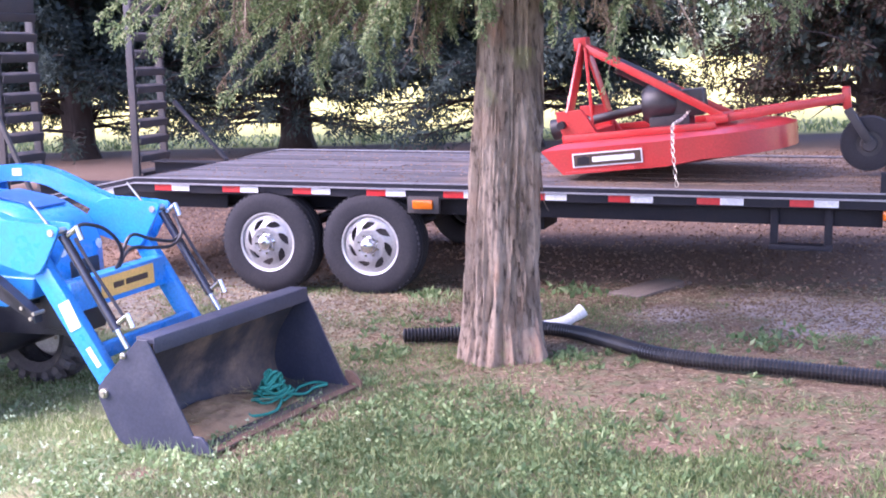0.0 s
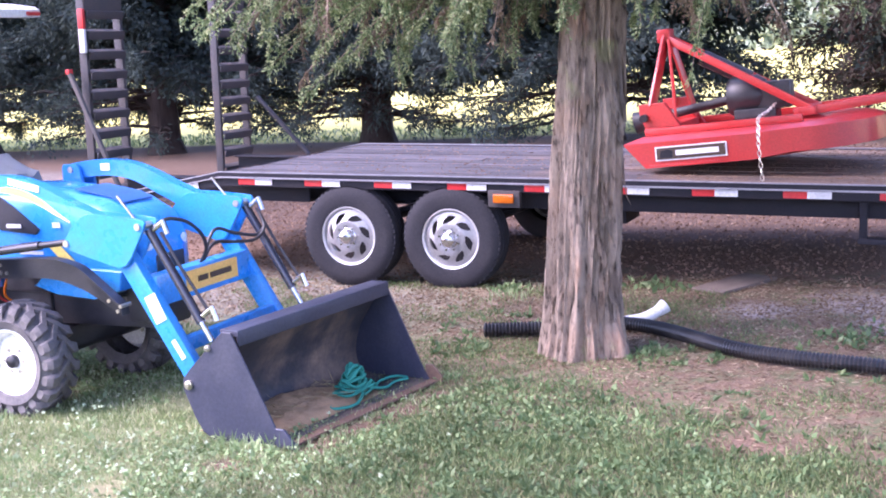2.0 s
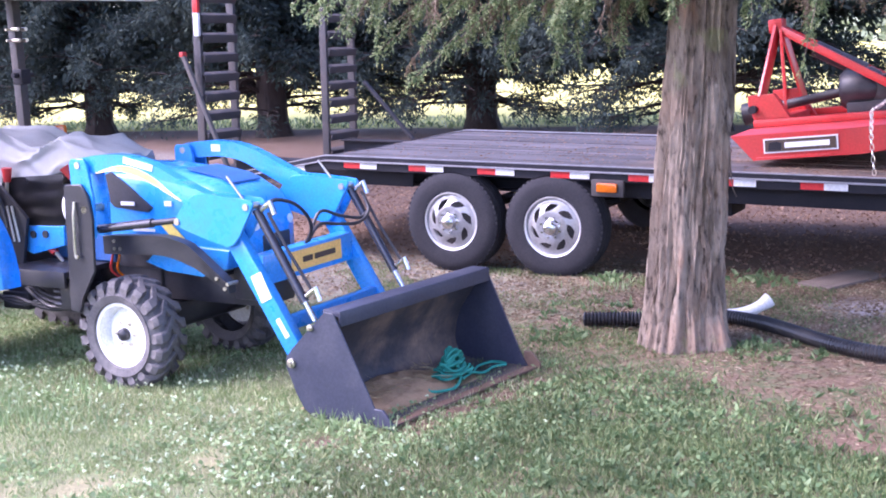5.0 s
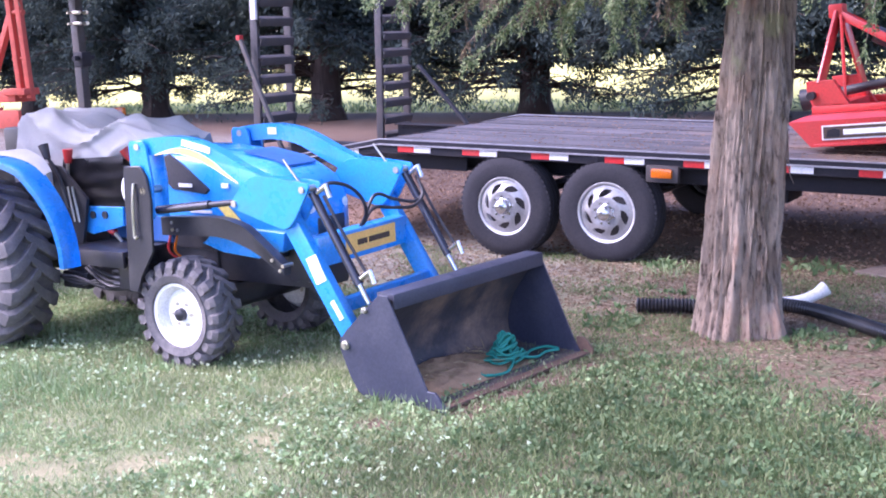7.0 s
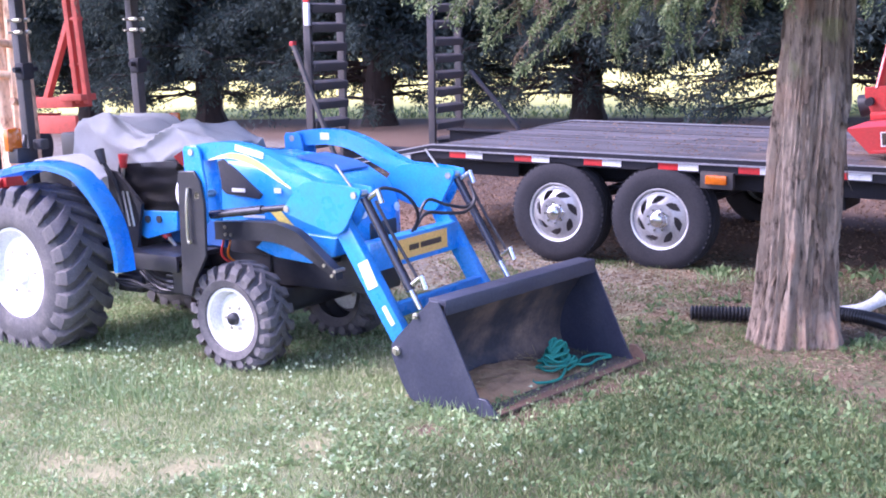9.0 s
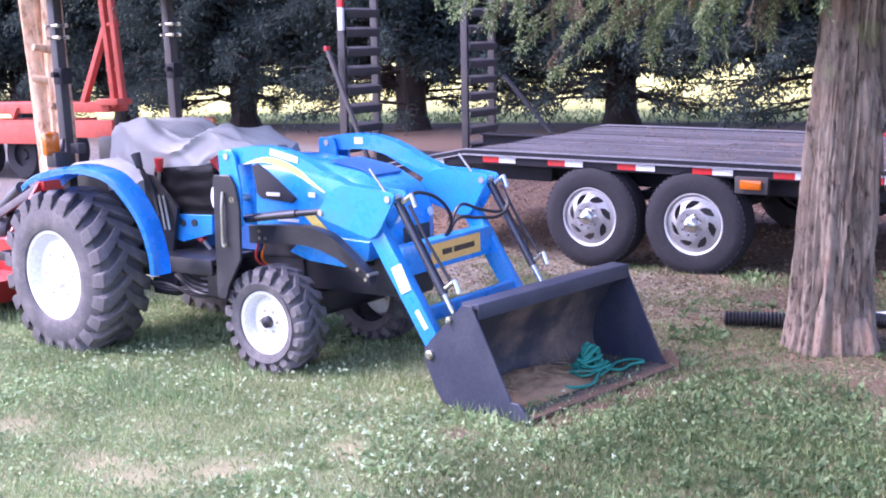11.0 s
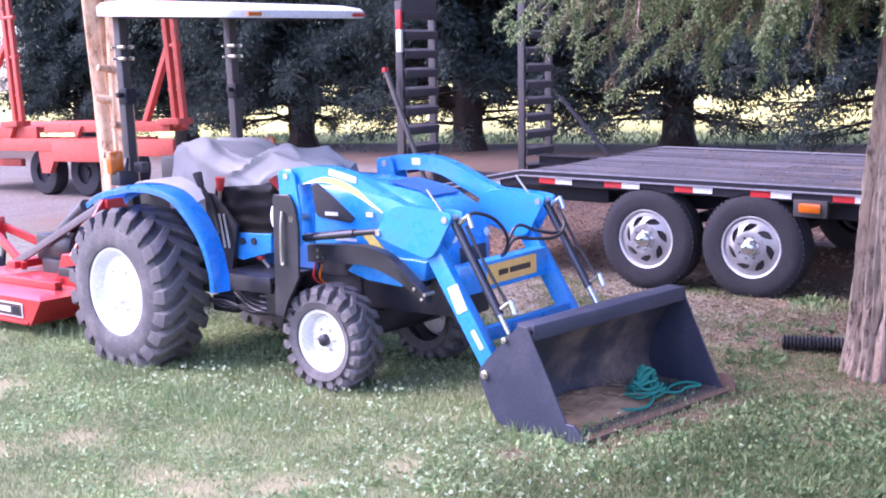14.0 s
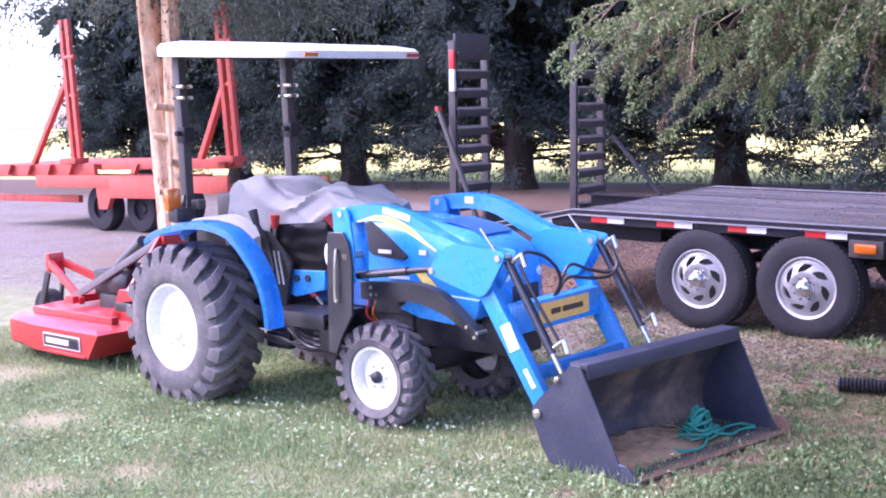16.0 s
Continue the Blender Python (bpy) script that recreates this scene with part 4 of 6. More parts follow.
# tie-down chain
chain = thing("tie_down_chain", pose(-1.16, 8.28, 0.75), "galvanised tie-down chain hung over a red cutter", "chain")
p0, p1, p2 = Vector((-0.02, 0.75, 0.46)), Vector((-0.05, 0.16, 0.4)), Vector((0.02, -0.2, 0.01))
path = smooth_line([p0, (p0 + p1) / 2 + Vector((0, 0, -0.01)), p1, Vector((-0.045, 0.08, 0.36)), (p1 + p2) / 2 + Vector((-0.01, -0.02, 0.02)), p2], 12)
link = None
d_acc, k = 0.0, 0
for a, bb in zip(path, path[1:]):
    d_acc += (bb - a).length
    if d_acc > 0.026:
        d_acc = 0
        q = (bb - a).to_track_quat("X", "Z").to_matrix().to_4x4()
        mm = Matrix.Translation(a) @ q @ Matrix.Rotation(radians(90 * (k % 2) + 20), 4, "X")
        if link is None:
            ring = [(0.017 * math.cos(t) + 0.008 * (1 if math.cos(t) > 0 else -1), 0.011 * math.sin(t), 0) for t in np.linspace(0, math.tau, 13)]
            link = part("link", tube(bmesh.new(), ring, 0.0034, 5), ZINC, chain)
            link.matrix_basis = mm
        else:
            again(link, mm)
        k += 1

# ---- drain pipe, gutter piece and boards on the ground ----
pipe = thing("drain_pipe", pose(-1.0, 6.4, 0), "black corrugated plastic drain pipe lying on needle litter", "pipe")
def ribbed(pts, r, name, parent):
    line = smooth_line(pts, 10)
    out, rs = [], []
    total = sum((q - p).length for p, q in zip(line, line[1:]))
    n = int(total / 0.0105)
    cum = [0.0]
    for p, q in zip(line, line[1:]):
        cum.append(cum[-1] + (q - p).length)
    for i in range(n):
        s = i / (n - 1) * total
        j = max(0, min(len(line) - 2, int(np.searchsorted(cum, s)) - 1))
        f = (s - cum[j]) / max(1e-6, cum[j + 1] - cum[j])
        out.append(line[j].lerp(line[j + 1], f))
        rs.append(r * (1.03 if i % 2 else 0.8))
    return part(name, tube(bmesh.new(), out, rs, 14), PIPE, parent, smooth=0)


ribbed([(-0.86, 0.56, 0.046), (-0.64, 0.48, 0.048), (-0.45, 0.35, 0.05), (-0.06, 0.02, 0.052), (0.27, -0.13, 0.055), (0.6, -0.2, 0.055), (1.14, -0.31, 0.046), (2.2, -0.58, 0.046)], 0.041, "pipe_length", pipe)
ribbed([(-1.56, 0.2, 0.056), (-1.2, 0.3, 0.056), (-0.95, 0.4, 0.05)], 0.046, "pipe_length", pipe)
gut = thing("gutter_elbow", pose(-1.78, 7.02, 0.0), "white curved plastic downspout piece lying on the ground", "downspout")
b = bmesh.new()
tube(b, smooth_line([(-0.22, -0.12, 0.034), (-0.1, -0.03, 0.034), (0.0, 0.03, 0.036), (0.08, 0.07, 0.05), (0.15, 0.11, 0.085), (0.19, 0.14, 0.115)], 6), [0.034] * 24 + [0.036, 0.038, 0.04, 0.042, 0.043, 0.044, 0.045], 14)
part("curved_shell", b, PVC, gut, smooth=50)
b = bmesh.new()
rod(b, (-0.36, -0.52, 0.02), (-0.28, -0.36, 0.06), 0.03)
part("loose_end", b, PVC, gut)
for i, (x, y, rz, L) in enumerate([(-1.38, 8.36, 64, 0.62)]):
    o = thing("ground_board", pose(x, y, 0, 0, 0, rz), "weathered grey board half sunk in dirt", "board", "")
    part("plank", box(bmesh.new(), (0, 0, 0.006), (L, 0.27, 0.04), 0.006), WOOD, o)

# ---- red equipment trailer across the gravel ----
rt = thing("equipment_trailer", pose(-16.68, 11.39, 0.187) @ Matrix.Scale(0.89, 4), "old faded red equipment trailer with raised ramps", "trailer")
b = bmesh.new()
box(b, (-2.2, 0, 0.92), (4.2, 0.08, 0.24), 0.01)
box(b, (-2.2, 2.2, 0.92), (4.2, 0.08, 0.24), 0.01)
box(b, (-2.2, 1.1, 1.0), (4.2, 2.2, 0.06), 0.01)
part("bed", b, RED_OLD, rt)
b = bmesh.new()
box(b, (0.35, -0.06, 0.72), (4.6, 0.1, 0.22), 0.01)
box(b, (0.35, 0.4, 0.72), (4.6, 0.1, 0.22), 0.01)
part("frame_beam", b, RED_OLD, rt)
part("gooseneck_deck", box(bmesh.new(), (1.9, 0.12, 1.02), (3.4, 0.4, 0.16), 0.01), RED_OLD, rt)
part("front_panel", box(bmesh.new(), (1.3, -0.1, 0.6), (1.7, 0.06, 0.34), 0.01), RED_OLD, rt, "faded pink-red panel")
part("front_panel", box(bmesh.new(), (3.2, -0.1, 0.68), (1.0, 0.06, 0.28), 0.01), RED_OLD, rt, "faded pink-red panel")
for x in (-3.6, -2.9, -2.2, -1.5, -0.8, 1.2, 1.9):
    part("deck_bracket", prism(bmesh.new(), [(x - 0.14, 1.04), (x + 0.14, 1.04), (x, 0.84)], -0.13, -0.05), RED_OLD, rt)
b = bmesh.new()
prism(b, [(0.0, 0.62), (0.55, 0.62), (0.3, 0.22), (0.05, 0.22)], -0.1, 0.0)
part("axle_hanger", b, RED_OLD, rt)
part("lower_rail", box(bmesh.new(), (-2.8, 0.3, 0.36), (3.4, 0.1, 0.14), 0.01), RED_OLD, rt)
for x in (-0.2, 1.02):
    for y in (0.12, 1.0):
        wh = part("wheel", turned(bmesh.new(), [(0.2, -0.02), (0.3, -0.03), (0.4, -0.02), (0.43, 0.03), (0.43, 0.2), (0.4, 0.24), (0.2, 0.24)], 36), RUBBER_CLEAN, rt, "dusty black trailer tyre")
        wh.matrix_basis = pose(x, y, 0.22)
        part("rim", turned(bmesh.new(), [(0.0, 0.04), (0.08, 0.03), (0.1, 0.06), (0.2, 0.04), (0.22, -0.01)], 24), STEEL, wh)
for x0 in (-0.82, 3.6):
    rr = part("raised_ramp", box(bmesh.new(), (x0 + 0.05, 0, 1.1), (0.5, 0.3, 0.1), 0.01), RED_OLD, rt, "raised red ramp")
    for dx in (-0.05, 0.15):
        b = bmesh.new()
        beam(b, (x0 + dx + 0.12, 0, 1.0), (x0 + dx - 0.14, 0.1, 3.7), 0.085, 0.1, 0.01, (1, 0, 0))
        part("ramp_rail", b, RED_OLD, rr)
    b = bmesh.new()
    beam(b, (x0 - 1.3 if x0 < 0 else x0 - 0.7, 0, 1.05), (x0 - 0.1, 0.08, 2.6 if x0 < 0 else 2.25), 0.1, 0.1, 0.01, (1, 0, 0))
    part("ramp_brace", b, RED_OLD, rr)
    for z in (1.6, 2.3, 3.0):
        b = bmesh.new()
        rod(b, (x0 - 0.1, 0.06, z), (x0 + 0.22, 0.06, z), 0.04)
        part("rung", b, RED_OLD, rr)


# ---- tractor ----
TRACTOR = pose(-5.87, 5.23, 0, 0, 0, -3)
tractor = thing("compact_tractor", TRACTOR, "blue compact tractor with front loader and white canopy", "tractor")


def lug_wheel(name, m, r, width, rim_r, lugs, lug_h, hub_r, label):
    """A bar-lug tyre on a white dished rim, the face along -y; y runs from the face inwards."""
    w = width
    rc = r - lug_h
    b = turned(bmesh.new(), [(rim_r, 0.035), (rim_r + 0.012, 0.012), (rim_r + 0.05, 0.0), (rc - 0.06, 0.008), (rc - 0.015, 0.035), (rc, 0.07), (rc, w - 0.07), (rc - 0.015, w - 0.035),
                           (rc - 0.06, w - 0.008), (rim_r + 0.05, w), (rim_r, w - 0.03)], 56)
    tyre = part(name, b, RUBBER, tractor, label, 30)
    tyre.matrix_basis = m
    step = math.tau / lugs
    for side in (0, 1):
        # a thick bent bar from the shoulder to past the crown's middle
        b, rows = bmesh.new(), []
        for y, da, h, wd in ((0.008, -0.02, -(rc - rim_r) * 0.34, 0.3), (0.004, 0.0, -(rc - rim_r) * 0.15, 0.52), (0.018, 0.03, lug_h * 0.6, 0.56), (0.055, 0.12, lug_h, 0.56), (w * 0.36, 0.5, lug_h, 0.5), (w * 0.57, 1.0, lug_h * 0.9, 0.42)):
            yy = y if side == 0 else w - y
            a = (da + 0.5 * side) * step
            hw = wd * step * 0.5
            hi, lo = rc + h, rc + min(h, 0.0) - 0.02
            rows.append([b.verts.new((rr * math.cos(a + t), yy, rr * math.sin(a + t))) for rr, t in ((lo, -hw * 1.2), (hi - 0.004, -hw), (hi, -hw * 0.8), (hi, hw * 0.8), (hi - 0.004, hw), (lo, hw * 1.2))])
        for r0, r1 in zip(rows, rows[1:]):
            for j in range(5):
                b.faces.new((r0[j], r0[j + 1], r1[j + 1], r1[j]))
        b.faces.new(rows[0]), b.faces.new(rows[-1][::-1])
        lug = part("lug", b, RUBBER, tyre, smooth=30)
        for k in range(1, lugs):
            again(lug, Matrix.Rotation(-k * step, 4, "Y"))
    b = turned(bmesh.new(), [(rim_r - 0.008, 0.06), (rim_r + 0.008, 0.03), (rim_r + 0.004, 0.022), (rim_r - 0.012, 0.026), (rim_r - 0.025, 0.07), (rim_r * 0.8, 0.09), (rim_r * 0.7, 0.075), (hub_r * 1.9, 0.065), (hub_r * 1.2, 0.055), (0.0, 0.055)], 48)
    rim = part("rim", b, RIM_WHITE, tyre, "white painted steel rim")
    b = turned(bmesh.new(), [(0.0, 0.02), (hub_r * 0.5, 0.02), (hub_r * 0.9, 0.03), (hub_r, 0.058)], 24)
    part("hub", b, BLACK if hub_r < 0.06 else RIM_WHITE, tyre)
    for k in range(6):
        a = k / 6 * math.tau
        p = Vector((hub_r * 1.75 * math.cos(a), 0.07, hub_r * 1.75 * math.sin(a)))
        part("wheel_nut", rod(bmesh.new(), p, p + Vector((0, -0.02, 0)), 0.011, 0.009, 6), ZINC, tyre)
    return tyre


lug_wheel("rear_tyre", pose(0.01, -0.775, 0.465), 0.505, 0.37, 0.265, 21, 0.042, 0.075, "wide bar-lug rear tyre, dusty black")
lug_wheel("rear_tyre", pose(0.01, 0.775, 0.465, 0, 0, 180), 0.505, 0.37, 0.265, 21, 0.042, 0.075, "wide bar-lug rear tyre, dusty black")
lug_wheel("front_tyre", pose(1.53, -0.53, 0.283, 0, 0, 2), 0.3, 0.225, 0.168, 19, 0.022, 0.036, "bar-lug front tyre, dusty black")
lug_wheel("front_tyre", pose(1.53, 0.53, 0.283, 0, 0, 180), 0.3, 0.225, 0.168, 19, 0.022, 0.036, "bar-lug front tyre, dusty black")
# chassis
b = bmesh.new()
rod(b, (0, -0.6, 0.465), (0, 0.6, 0.465), 0.1)
box(b, (0.2, 0, 0.55), (0.9, 0.34, 0.36), 0.03)
box(b, (1.0, 0, 0.5), (1.0, 0.3, 0.26), 0.03)
part("transmission", b, BLACK, tractor)
b = bmesh.new()
box(b, (1.53, 0, 0.33), (0.16, 0.6, 0.12), 0.02)
rod(b, (1.53, -0.45, 0.29), (1.53, 0.45, 0.29), 0.06)
part("front_axle", b, BLACK, tractor)
b = bmesh.new()
box(b, (1.75, 0, 0.5), (0.9, 0.26, 0.2), 0.02)
box(b, (2.1, 0, 0.56), (0.14, 0.34, 0.24), 0.02)
part("front_frame", b, BLACK, tractor)
b = bmesh.new()
box(b, (1.55, 0, 0.72), (0.7, 0.36, 0.3), 0.03)
for k in range(5):
    rod(b, (1.25 + k * 0.14, -0.2, 0.7), (1.25 + k * 0.14, -0.2, 0.8), 0.035)
part("engine", b, BLACK, tractor)
for x, col in ((1.33, RED), (1.38, ORANGE)):
    b = bmesh.new()
    tube(b, smooth_line([(x, -0.3, 0.74), (x + 0.01, -0.34, 0.66), (x - 0.01, -0.33, 0.58), (x + 0.05, -0.25, 0.5)], 5), 0.007, 6)
    part("wiring", b, col, tractor)


# hood: lofted sections along x
def loft(sections, material, name, parent, label="", seg=14):
    """Rounded sections (x, half width, foot, top, roundness) joined along x."""
    b, rings = bmesh.new(), []
    for x, hw, lo, hi, rd in sections:
        ring = []
        pts = [(-hw, lo)]
        for k in range(seg + 1):
            t = math.pi * (1 - k / seg)
            c, s = math.cos(t), math.sin(t)
            pts.append((hw * math.copysign(abs(c) ** rd, c), (hi - (hi - lo) * 0.45) + (hi - lo) * 0.45 * abs(s) ** rd))
        pts.append((hw, lo))
        for y, z in pts:
            ring.append(b.verts.new((x, y, z)))
        rings.append(ring)
    for a, c in zip(rings, rings[1:]):
        for k in range(len(a) - 1):
            b.faces.new((a[k], a[k + 1], c[k + 1], c[k]))
        b.faces.new((a[-1], a[0], c[0], c[-1]))
    b.faces.new(rings[0]), b.faces.new(rings[-1][::-1])
    return part(name, b, material, parent, label, 50)


hood = loft([(1.16, 0.25, 0.76, 1.14, 0.55), (1.4, 0.255, 0.74, 1.14, 0.5), (1.7, 0.25, 0.72, 1.11, 0.5), (1.95, 0.24, 0.7, 1.07, 0.5), (2.1, 0.22, 0.68, 1.0, 0.55), (2.18, 0.17, 0.68, 0.92, 0.7), (2.2, 0.1, 0.7, 0.82, 0.9)], BLUE, "hood", tractor, "rounded blue hood")
b = bmesh.new()
prism(b, [(1.5, 0.63), (1.56, 0.66), (1.62, 0.74), (2.1, 0.72), (2.08, 0.62), (1.9, 0.57), (1.65, 0.588)], -0.262, 0.262, 0.006)
part("side_panel", b, BLUE, hood, "blue lower side panel")
for y in (-0.264, 0.25):
    b = prism(bmesh.new(), [(1.23, 0.985), (1.235, 1.09), (1.3, 1.112), (1.42, 1.04), (1.585, 0.925), (1.555, 0.9), (1.31, 0.92)], y, y + 0.014, 0.003)
    part("hood_grille", b, BLACK, hood, "black side grille")
part("model_plate", box(bmesh.new(), (1.42, -0.272, 0.945), (0.1, 0.004, 0.02)), WHITE, hood, "pale lettering bar", smooth=0)
part("model_plate", box(bmesh.new(), (1.7, -0.258, 0.95), (0.05, 0.006, 0.026)), WHITE, hood, "pale lettering bar", smooth=0)
part("model_plate", box(bmesh.new(), (1.52, -0.268, 0.805), (0.16, 0.004, 0.016)), WHITE, hood, "pale lettering bar", smooth=0)
b = bmesh.new()
prism(b, [(1.62, 0.86), (1.7, 0.86), (1.86, 0.72), (1.8, 0.7)], -0.27, -0.262)
part("side_stripe", b, YELLOW, hood, "yellow swoosh film")
b = bmesh.new()
box(b, (2.19, 0, 0.72), (0.03, 0.22, 0.12), 0.01)
part("front_grille", b, BLACK, hood)
for y in (-0.13, 0.13):
    b = bmesh.new()
    bmesh.ops.create_uvsphere(b, u_segments=16, v_segments=8, radius=1, matrix=Matrix.Translation((2.165, y, 0.83)) @ Matrix.Diagonal((0.03, 0.05, 0.04, 1)))
    part("headlight", b, WHITE, hood, "clear headlight lens")
# the vent's blue tone stands in for reflections in dark glass
b = bmesh.new()
prism(b, [(1.72, 1.116), (1.95, 1.072), (2.02, 1.042), (2.02, 1.05), (1.95, 1.08), (1.72, 1.122)], -0.12, 0.12)
part("hood_vent", b, BLUE_DARK, hood, "dark hood vent tinted blue as if reflecting")
for k in range(4):
    part("hood_louvre", box(bmesh.new(), (1.85, 0, 0.615 - 0.012 * k), (0.36, 0.5, 0.005)), EDGE if k == 1 else BLACK, hood, smooth=0)
# cowl, floor, fenders, seat box
b = bmesh.new()
prism(b, [(1.02, 0.6), (1.2, 0.6), (1.2, 1.12), (1.08, 1.16), (1.0, 1.05)], -0.2, 0.2, 0.01)
part("dash_cowl", b, BLUE_DARK, tractor)
b = bmesh.new()
box(b, (0.92, -0.36, 0.585), (0.48, 0.32, 0.03), 0.006)
box(b, (0.92, -0.515, 0.555), (0.48, 0.02, 0.09), 0.005)
part("footboard", b, BLACK, tractor, "black ribbed footboard")
b = bmesh.new()
box(b, (0.92, 0.36, 0.585), (0.48, 0.32, 0.03), 0.006)
part("footboard", b, BLACK, tractor, "black ribbed footboard")
part("floor_tunnel", box(bmesh.new(), (0.85, 0, 0.66), (0.5, 0.3, 0.2), 0.03), BLUE_DARK, tractor)
b = bmesh.new()
prism(b, [(0.55, 0.8), (0.95, 0.81), (0.94, 0.7), (0.68, 0.64), (0.6, 0.66)], -0.31, -0.25, 0.004)
part("side_shield", b, BLUE, tractor, "blue shield panel")
for x, z in ((0.7, 0.755), (0.8, 0.76)):
    part("shield_knob", rod(bmesh.new(), (x, -0.32, z), (x, -0.29, z), 0.022, 0.018, 14), BLACK, tractor)
# black pleated skirt under the seat
b, rows = bmesh.new(), []
for k in range(19):
    z = 0.79 + 0.28 * k / 18
    o = -0.3 + 0.004 * math.sin(k * 1.1)
    rows.append([b.verts.new((x, o + 0.01 * noise.noise(Vector((x * 9, k * 0.5, 2.0))), z + 0.06 * (x - 0.48) * k / 18)) for x in np.linspace(0.46, 0.97, 14)])
for r0, r1 in zip(rows, rows[1:]):
    for j in range(13):
        b.faces.new((r0[j], r0[j + 1], r1[j + 1], r1[j]))
bmesh.ops.solidify(b, geom=list(b.faces), thickness=0.2)
part("seat_skirt", b, VINYL, tractor, "black creased vinyl skirt under the seat")
for s in (-1, 1):
    b, rows = bmesh.new(), []
    prof = smooth_line([(-0.25, 0, 1.0), (-0.13, 0, 1.055), (0.04, 0, 1.092), (0.32, 0, 1.12), (0.59, 0, 1.082), (0.74, 0, 0.985), (0.88, 0, 0.83), (0.945, 0, 0.66), (0.955, 0, 0.535)], 4)
    for p in prof:
        iy = float(np.interp(p.x, [-0.4, 0.2, 0.6, 0.95], [0.46, 0.5, 0.6, 0.64]))
        inw = (Vector((0.05, 0, 0.465)) - p).normalized()
        rows.append([b.verts.new((p.x + inw.x * d, s * y, p.z + inw.z * d)) for y, d in ((0.748, 0.045), (0.745, 0.014), (0.732, 0.003), (0.69, -0.004), (iy, 0.0), (iy, 0.05))])
    for r0, r1 in zip(rows, rows[1:]):
        for j in range(5):
            b.faces.new((r0[j], r0[j + 1], r1[j + 1], r1[j]))
    bmesh.ops.solidify(b, geom=list(b.faces), thickness=0.012)
    fen = part("fender", b, BLUE, tractor, "blue rear fender")
    b = bmesh.new()
    prism(b, [(-0.3, 0.55), (0.62, 0.55), (0.7, 0.85), (0.5, 1.03), (0.1, 1.08), (-0.25, 1.02)], s * 0.34 - 0.01, s * 0.34 + 0.01)
    part("fender_wall", b, BLACK, fen)
    # grey moulded console on the fender
    b, rows = bmesh.new(), []
    for p in [q for q in prof if 0.1 < q.x < 0.72]:
        rows.append([b.verts.new((p.x, s * y, p.z + dz)) for y, dz in ((0.63, 0.006), (0.6, 0.02), (0.44 + 0.14 * max(0.0, (p.x - 0.3) / 0.42), 0.022), (0.38 + 0.2 * max(0.0, (p.x - 0.3) / 0.42), -0.05), (0.37 + 0.2 * max(0.0, (p.x - 0.3) / 0.42), -0.17))])
    for r0, r1 in zip(rows, rows[1:]):
        for j in range(4):
            b.faces.new((r0[j], r0[j + 1], r1[j + 1], r1[j]))
    bmesh.ops.solidify(b, geom=list(b.faces), thickness=0.01)
    part("fender_console", b, CLOTH if s < 0 else BLACK, fen, "pale grey moulded console")
    # work lamp and amber flasher
    b = bmesh.new()
    box(b, (-0.06, s * 0.6, 1.14), (0.1, 0.09, 0.09), 0.015)
    rod(b, (-0.02, s * 0.6, 1.12), (-0.1, s * 0.52, 1.25), 0.014)
    box(b, (0.02, s * 0.5, 1.2), (0.08, 0.06, 0.06), 0.01)
    part("lamp_bracket", b, BLACK, tractor)
    b = bmesh.new()
    box(b, (-0.08, s * 0.62, 1.235), (0.05, 0.1, 0.14), 0.018)
    fl = part("flasher", b, ORANGE, tractor, "amber warning lamp")
    b = turned(bmesh.new(), [(0.0, -0.004), (0.022, -0.004), (0.026, 0.004)], 16, Matrix.Translation((-0.07, s * 0.62, 1.235)) @ Matrix.Rotation(radians(90), 4, "Z"))
    part("flasher_core", b, RUST, fl)
    # roll bar
    px = -0.175 if s < 0 else -0.19
    b = bmesh.new()
    box(b, (px, s * 0.44, 1.44), (0.065, 0.06, 1.36), 0.008)
    post = part("roll_bar_post", b, RAMP_STEEL, tractor, "dark square roll bar post")
    for z in (1.86, 1.93):
        b = bmesh.new()
        for yy in (-0.03, 0.03):
            rod(b, (px + 0.07, s * 0.44 + yy, z), (px + 0.01, s * 0.44 + yy, z), 0.012, None, 8)
        rod(b, (px, s * 0.44 - 0.075, z), (px, s * 0.44 + 0.075, z), 0.007, None, 8)
        part("clamp_bolt", b, ZINC, post, "bright zinc clamp bolt")
    b = bmesh.new()
    box(b, (px + 0.02, s * 0.44, 1.63), (0.09, 0.08, 0.1), 0.015)
    rod(b, (px + 0.03, s * 0.36, 1.64), (px + 0.03, s * 0.52, 1.64), 0.016)
    part("fold_hinge", b, STEEL, post)
part("roll_bar_cross", box(bmesh.new(), (-0.16, 0, 2.135), (0.07, 0.95, 0.05), 0.01), STEEL, tractor)
part("rear_box", box(bmesh.new(), (-0.12, 0.1, 1.14), (0.16, 0.6, 0.2), 0.015), BLACK, tractor)
# canopy
b = bmesh.new()
def roof_ring(inset, z):
    pts = []
    for k in range(28):
        a = k / 28 * math.tau
        cx, sy = math.cos(a), math.sin(a)
        x = 0.355 + (0.705 - inset) * math.copysign(abs(cx) ** 0.35, cx)
        y = (0.6 - inset) * math.copysign(abs(sy) ** 0.35, sy)
        pts.append(b.verts.new((x, y, 2.125 - 0.066 * (x + 0.3) + (z - 2.1) * (1 - 0.22 * (x + 0.3)))))
    return pts
rings = [roof_ring(0.03, 2.1), roof_ring(0.0, 2.105), roof_ring(0.0, 2.16), roof_ring(0.02, 2.185), roof_ring(0.12, 2.205)]
